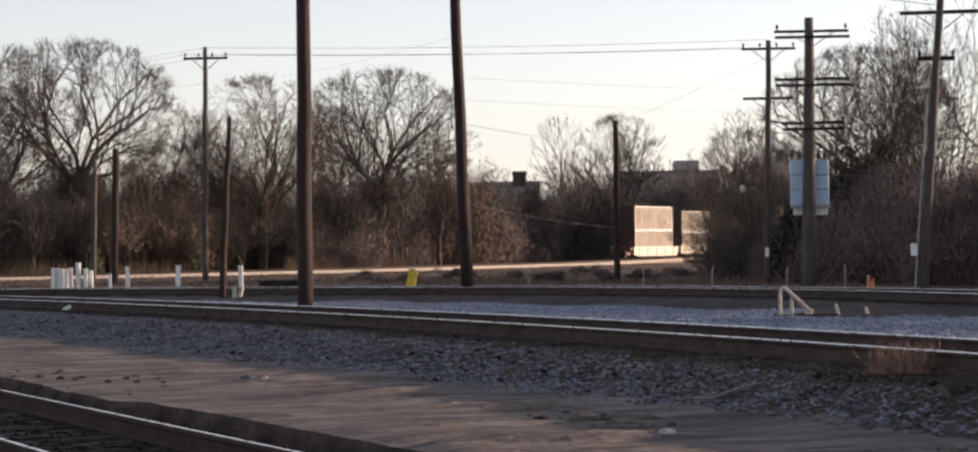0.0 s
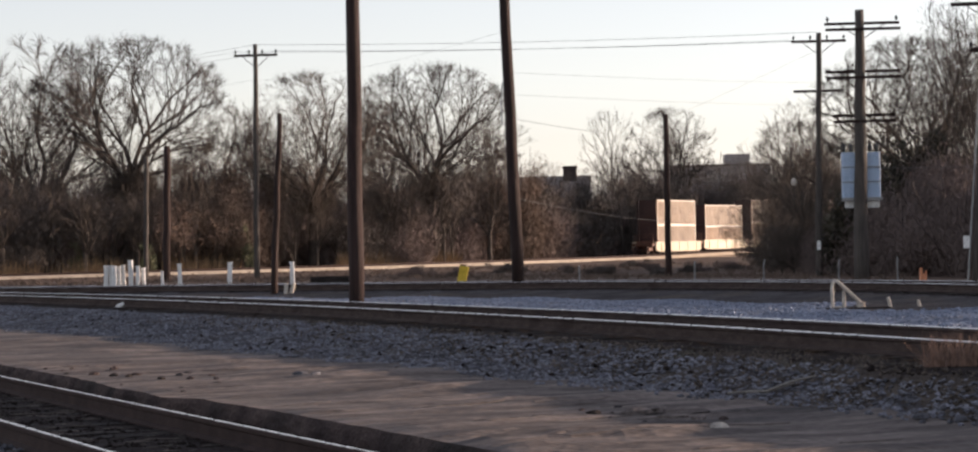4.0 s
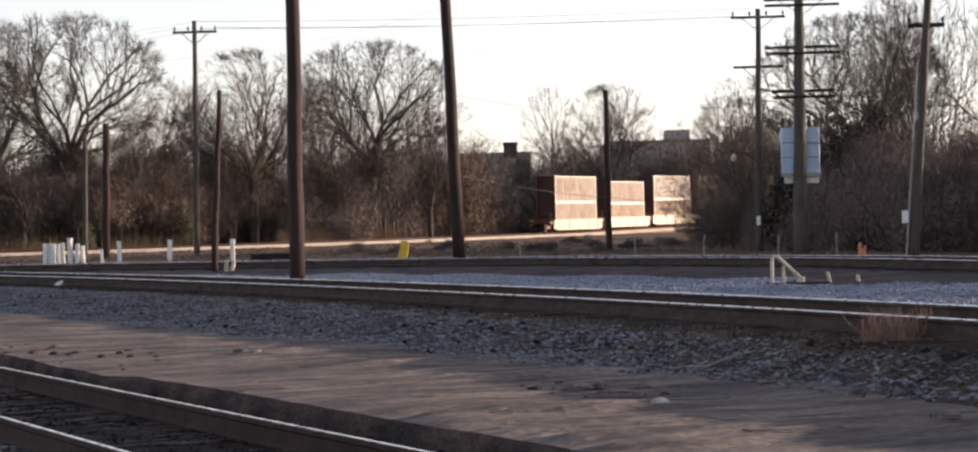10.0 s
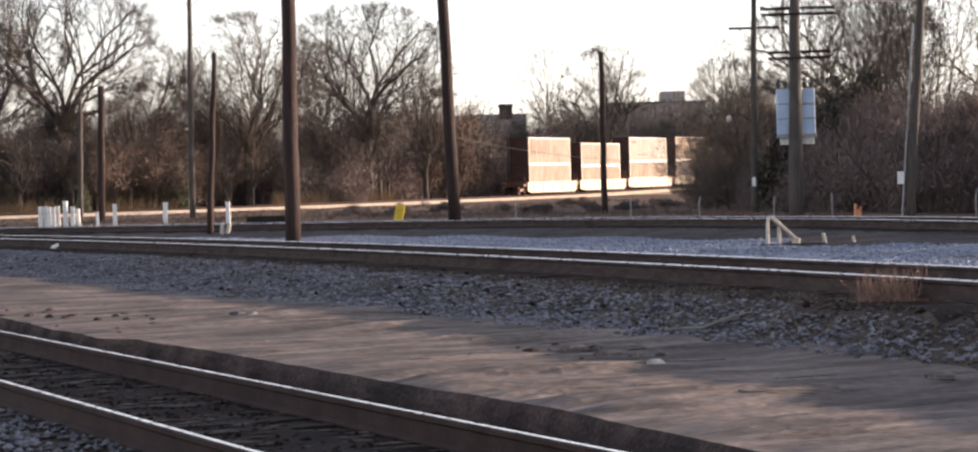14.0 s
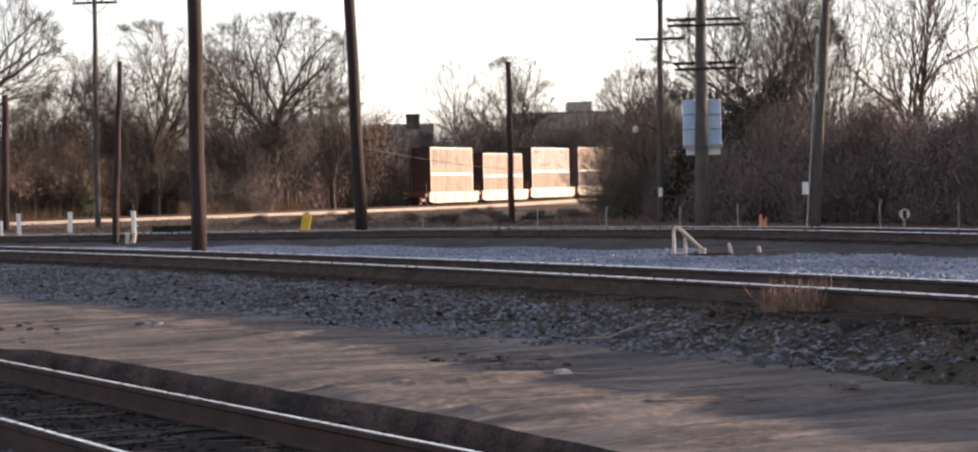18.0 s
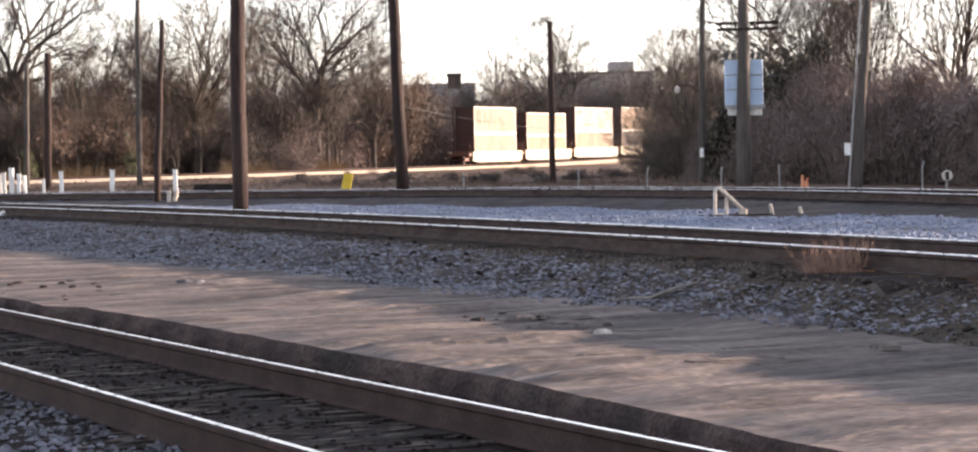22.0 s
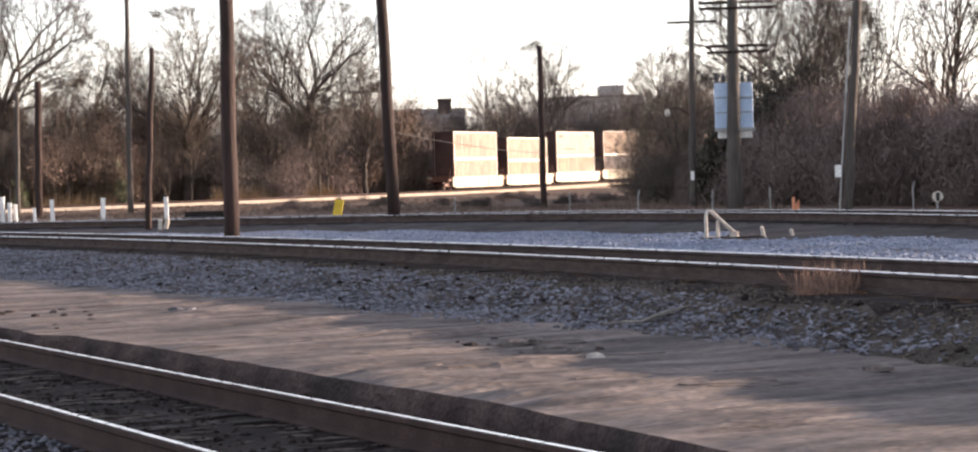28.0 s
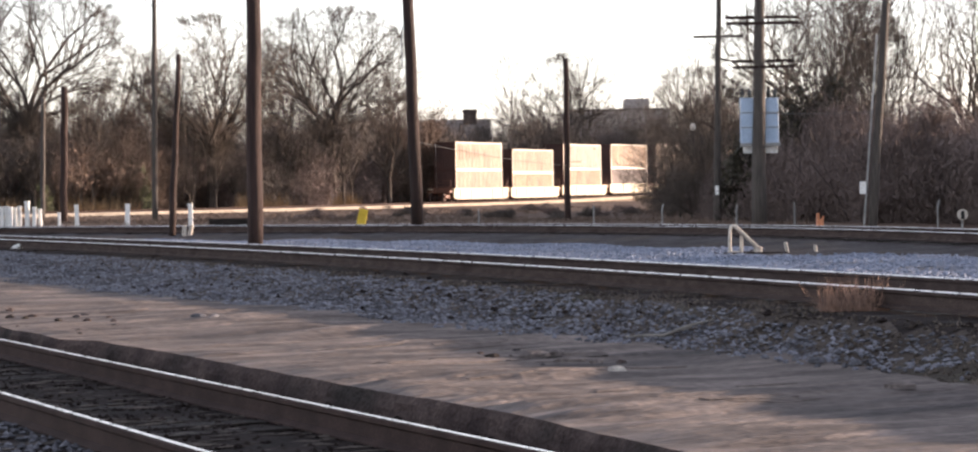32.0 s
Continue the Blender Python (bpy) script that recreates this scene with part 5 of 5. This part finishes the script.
def single_stones():
    """The nearest stones at the ballast's foot and on the asphalt, one by one."""
    rnd = random.Random(18)
    kinds = []
    for k in range(6):
        g = Geo()
        g.tube([(0, 0, -0.5), (0, 0, -0.2), (0.05, 0, 0.25), (0.05, 0.05, 0.5)], [0.5, 0.95, 0.8, 0.4], 6)
        g.v = [(a * rnd.uniform(0.75, 1.2), b * rnd.uniform(0.6, 0.95), c * rnd.uniform(0.8, 1.3)) for a, b, c in g.v]
        kinds.append(g.mesh("stone", STONE if k < 4 else DIRTYSTONE))
    floor = bpy.data.objects["ground"]
    xy = kept(beside(MIDDLE, 6, 26, -4.3, -1.9), lambda x, y: np.abs(foot_gap(x, y) - 0.1) < 0.45)(np.random.RandomState(19), 2400)[:290]
    for x, y in xy:
        ob = part("stone", kinds[rnd.randrange(6)], None, floor)
        size = rnd.uniform(0.02, 0.04)
        n = 0.899 * x + 0.438 * y
        z = lift(x, y)
        if n < 10.3:
            z = max(z, pave_z(n, 0.899 * y - 0.438 * x))
        ob.matrix_world = pose(x, y, z + size * 0.2, rnd.uniform(-25, 25), rnd.uniform(-25, 25), rnd.uniform(0, 360)) @ Matrix.Scale(size, 4)


single_stones()
scatter("ballast_stone", 160, beside(MIDDLE, 12, 50, -3.6, -1.2, 1.1), 0.055, CINDER_AND_SHADE, "dark loose lumps on the track shoulder", 12)
scatter("ballast_stone", 26000, kept(beside(MIDDLE, 10, 66, 1.3, 10.0, 1.0), lambda x, y: BACK.away(x, y) > dirt_width(x, y)), 0.042, SKYBLUE_STONE, "pale skylight-blue crushed stone between the tracks", 2)
scatter("ballast_stone", 3500, beside(BACK, 8, 70, 1.4, 4.4, 1.0), 0.045, DARKLUMP, "dark lumps and clods beside the back track", 33)
scatter("ballast_stone", 1500, beside(FRONT, 42, 51, 0.9, 1.4, 1.0), 0.03, STONE, "grey stones along the asphalt's broken edge", 3)
# near-black here for the shade under the edge as well as oil
scatter("ballast_stone", 3000, beside(FRONT, 42, 74, 0.85, 1.5, 1.0), 0.03, CINDER_AND_SHADE, "oily stones darkened with shade below the asphalt's edge", 6)
scatter("ballast_stone", 1500, beside(FRONT, 42, 66, -1.35, -0.85, 1.0), 0.034, DIRTYSTONE, "grey stones over the tie ends", 16, 0.01)
scatter("ballast_stone", 9000, beside(FRONT, 42, 68, -4.5, -1.2, 1.0), 0.04, STONE, "grey-blue stones beside the front track", 4)
scatter("debris", 1500, beside(FRONT, 42, 74, -1.3, 0.7, 1.0), 0.034, SPLINTER, "brown splinters of old ties between the rails", 15, 0.0, (3.6, 0.45, 0.3), 0.7, 0.45)
scatter("ballast_stone", 2600, beside(FRONT, 42, 74, -0.7, 0.7, 1.0), 0.028, CINDER_AND_SHADE, "dark oily stones between the rails", 5)


# ---------------------------------------------------------------- the train
CAR = 15.4


def corrugated(a, b, ribs, deep, z0, z1):
    """One pressed steel sheet from a to b along its first axis: (along, out, up) points."""
    pitch = (b - a) / ribs
    front = []
    for i in range(ribs):
        u = a + pitch * i
        front += [(u + pitch * 0.05, 0.0), (u + pitch * 0.25, deep), (u + pitch * 0.72, deep), (u + pitch * 0.92, 0.0)]
    ring = [(a, -0.04), (a, 0.0)] + front + [(b, 0.0), (b, -0.04)]
    n = len(ring)
    pts = [(u, d, z) for z in (z0, z1) for u, d in ring]
    faces = [(k, (k + 1) % n, n + (k + 1) % n, n + k) for k in range(n)] + [tuple(range(n - 1, -1, -1)), tuple(range(n, 2 * n))]
    return pts, faces


def container_mesh(height, mat):
    """A corrugated steel box, 12.19 m long, along x: side walls, shade-dark end walls and frame as separate meshes."""
    L, W = 12.19, 2.44
    out = []
    for side in (-1, 1):
        g = Geo()
        pts, g.f = corrugated(-L / 2 + 0.17, L / 2 - 0.17, 34, 0.04, 0.151, height - 0.111)
        g.v = [(u, side * (W / 2 - 0.055 + d), z) for u, d, z in pts]
        g.k = [0] * len(g.f)
        out.append(("side_wall", g.mesh("side_wall", mat)))
    # Ends are maroon on every box, darkened further with painted shade.
    for ex in (-1, 1):
        g = Geo()
        pts, g.f = corrugated(-W / 2 + 0.17, W / 2 - 0.17, 8, 0.04, 0.141, height - 0.111)
        g.v = [(ex * (L / 2 - 0.06 + d), u, z) for u, d, z in pts]
        g.k = [0] * len(g.f)
        out.append(("end_wall", g.mesh("end_wall", REDBOX_AND_SHADE)))
    g = Geo()
    g.box(-L / 2 + 0.07, -W / 2 + 0.08, height - 0.055, L / 2 - 0.07, W / 2 - 0.08, height - 0.02)
    out.append(("roof", g.mesh("roof", mat)))
    g = Geo()
    g.box(-L / 2 + 0.07, -W / 2 + 0.08, 0.03, L / 2 - 0.07, W / 2 - 0.08, 0.09)
    out.append(("floor", g.mesh("floor", REDBOX_AND_SHADE)))
    for side in (-1, 1):
        y0, y1 = sorted((side * (W / 2 - 0.08), side * W / 2))
        for z0, z1 in ((0, 0.15), (height - 0.11, height)):
            g = Geo()
            g.box(-L / 2 + 0.16, y0, z0, L / 2 - 0.16, y1, z1)
            out.append(("rail", g.mesh("rail", EDGE)))
        for ex in (-1, 1):
            g = Geo()
            x0, x1 = sorted((ex * (L / 2 - 0.16), ex * L / 2))
            y0, y1 = sorted((side * (W / 2 - 0.16), side * (W / 2 + 0.002)))
            g.box(x0, y0, 0, x1, y1, height, k=0)
            # thin end face of the post, in the same shade-dark red
            x0, x1 = sorted((ex * (L / 2 - 0.002), ex * (L / 2 + 0.012)))
            g.box(x0, y0, 0.0, x1, y1, height, k=1)
            out.append(("corner_post", g.mesh("corner_post", EDGE, REDBOX_AND_SHADE)))
    # end rails share the painted shade of the end walls
    for ex in (-1, 1):
        for z0, z1 in ((0.0, 0.14), (height - 0.11, height)):
            g = Geo()
            x0, x1 = sorted((ex * (L / 2 - 0.06), ex * (L / 2 - 0.002)))
            g.box(x0, -W / 2 + 0.16, z0, x1, W / 2 - 0.16, z1)
            out.append(("end_rail", g.mesh("end_rail", REDBOX_AND_SHADE)))
    return out


def well_car():
    """An articulated well unit, along x, wheels at the ends; z from the rail."""
    parts = []
    for side in (-1, 1):
        g = Geo()
        y0, y1 = sorted((side * 1.28, side * 1.46))
        g.box(-7.1, y0, 0.36, 7.1, y1, 1.28, bevel=0.03)
        y0, y1 = sorted((side * 1.24, side * 1.52))
        g.box(-7.2, y0, 1.28, 7.2, y1, 1.40, bevel=0.03)
        g.box(-6.4, y0, 0.24, 6.4, y1, 0.34, bevel=0.03)
        for i in range(5):
            x = -5.6 + 2.8 * i
            y0, y1 = sorted((side * 1.46, side * 1.52))
            g.box(x - 0.06, y0, 0.34, x + 0.06, y1, 1.28)
        parts.append(("sill", g, TAN))
    g = Geo()
    g.box(-6.3, -1.28, 0.25, 6.3, 1.28, 0.36)
    parts.append(("floor", g, BROWNSTEEL))
    for e in (-1, 1):
        g = Geo()
        x0, x1 = sorted((e * 6.4, e * 7.9))
        g.box(x0, -1.3, 0.95, x1, 1.3, 1.2, bevel=0.05)
        x0, x1 = sorted((e * 6.35, e * 6.5))
        g.box(x0, -1.4, 0.3, x1, 1.4, 1.5)
        parts.append(("end_platform", g, BROWNSTEEL))
        g = Geo()
        for y in (-1.15, 1.15):
            g.tube([(e * 7.3, y, 1.2), (e * 7.3, y, 2.2)], [0.03, 0.03], 6)
        for h in (1.6, 1.9, 2.2):
            g.tube([(e * 7.3, -1.15, h), (e * 7.3, 1.15, h)], [0.025, 0.025], 6)
        parts.append(("handrail", g, BROWNSTEEL))
        g = Geo()
        for y in (-0.98, 0.98):
            y0, y1 = sorted((y - 0.08, y + 0.08))
            g.box(e * 7.2 - 1.25, y0, 0.42, e * 7.2 + 1.25, y1, 0.72, bevel=0.04)
            g.box(e * 7.2 - 0.3, y0 - 0.03, 0.3, e * 7.2 + 0.3, y1 + 0.03, 0.85, bevel=0.04)
        parts.append(("truck_frame", g, BROWNSTEEL))
        for ax in (-0.88, 0.88):
            for y in (-0.75, 0.75):
                g = Geo()
                g.tube([(e * 7.2 + ax, y - 0.065, 0.46), (e * 7.2 + ax, y - 0.06, 0.46), (e * 7.2 + ax, y + 0.06, 0.46), (e * 7.2 + ax, y + 0.065, 0.46)], [0.42, 0.455, 0.455, 0.42], 18)
                parts.append(("wheel", g, RAIL))
            g = Geo()
            g.tube([(e * 7.2 + ax, -0.75, 0.46), (e * 7.2 + ax, 0.75, 0.46)], [0.08, 0.08], 8)
            parts.append(("axle", g, RAIL))
    return [(n, g.mesh(n, m)) for n, g, m in parts]


HIGH, LOW = 2.896, 2.591
BOXES = {(h, m.name): container_mesh(h, m) for h in (HIGH, LOW) for m in (CREAM, BUFF, WHITEBOX, REDBOX_AND_SHADE)}
LOADS = [(CREAM, CREAM, HIGH), (BUFF, CREAM, LOW), (BUFF, WHITEBOX, HIGH), (REDBOX_AND_SHADE, BUFF, HIGH), (BUFF, CREAM, HIGH), (CREAM, BUFF, LOW), (REDBOX_AND_SHADE, REDBOX_AND_SHADE, HIGH), (BUFF, CREAM, HIGH)]
WORDS = {"cream container paint": "cream", "buff container paint": "buff", "white container paint": "white", "rust red paint and shaded ends": "rust red"}


def train():
    """Each unit and each box on it is a thing; returns them with the unit's number and the lift over the rail."""
    moving = []
    body = well_car()
    for i, (low, high, h) in enumerate(LOADS):
        car = thing("well_car", Matrix(), "tan articulated well car carrying two stacked containers", "rail car", "well cars of the train")
        truck = car
        for n, me in body:
            ob = part(n, me, None, truck if n in ("wheel", "axle") else car)
            truck = ob if n == "truck_frame" else truck
        moving.append((car, i, 0.0))
        for j, mat in enumerate((low, high)):
            ob = new("container")
            for n, me in BOXES[(h, mat.name)]:
                part(n, me, None, ob)
            if j == 1 and i in (0, 2):
                marks = [(5.0, 0.35, 2.55, 1.0), (4.3, 0.3, 2.5, 1.1), (3.3, 0.3, 2.4, 1.0), (2.6, 0.22, 2.3, 1.2), (1.2, 0.3, 2.2, 1.2), (0.3, 0.25, 2.1, 1.3), (-1.2, 0.3, 1.9, 1.3)] if i == 0 else [(4.6, 1.3, 2.5, 2.2), (-3.9, 1.0, 2.55, 2.3), (2.0, 3.4, 0.95, 0.75)]
                for x, w, top, foot in marks:
                    g = Geo()
                    g.box(x - w / 2, 1.2095, foot, x + w / 2, 1.2135, top)
                    part("lettering", g, FADED, ob, "faded brown lettering")
            tagged(ob, WORDS[mat.name] + " corrugated steel container " + ("sunk in a well car" if j == 0 else "stacked on another container"), "container", "containers on the train")
            moving.append((ob, i, 0.40 + j * h))
    return moving


TRAIN = train()
# seconds, angle to the right of the lead box's near lower corner, degrees
TRAIN_AZ = [(0, 1.73), (1, 1.545), (2, 1.38), (3, 1.22), (3.5, 1.13), (6, 0.682), (7, 0.515), (8, 0.345), (9, 0.172), (10, 0.015), (11, -0.13), (12, -0.285), (13, -0.42), (14, -0.515), (14.5, -0.552), (16.5, -0.635), (18, -0.645), (19, -0.61), (20, -0.597), (22, -0.585), (23, -0.598), (24, -0.62), (25, -0.66), (25.5, -0.686), (27.5, -0.812), (28, -0.85), (29, -0.96), (30, -1.08), (31, -1.235), (32, -1.404)]


def motions():
    near = MAIN.s
    corner = []
    for s in near:
        x, y, a = MAIN.at(s)
        cx, cy = x + 6.095 * math.cos(a), y + 6.095 * math.sin(a)
        cx, cy = cx - 1.22 * math.sin(a), cy + 1.22 * math.cos(a)
        corner.append(math.degrees(math.atan2(cx, cy)))
    corner = np.array(corner)
    rows = [(t, float(np.interp(-az, -corner, near))) for t, az in TRAIN_AZ]
    for ob, i, lift in TRAIN:
        keys = []
        for t, s in rows:
            x, y, a = MAIN.at(s - CAR * i)
            keys.append((t, pose(x, y, Z_MAIN + climb(y) + lift, 0, 0, math.degrees(a))))
        walk(ob, keys)


motions()
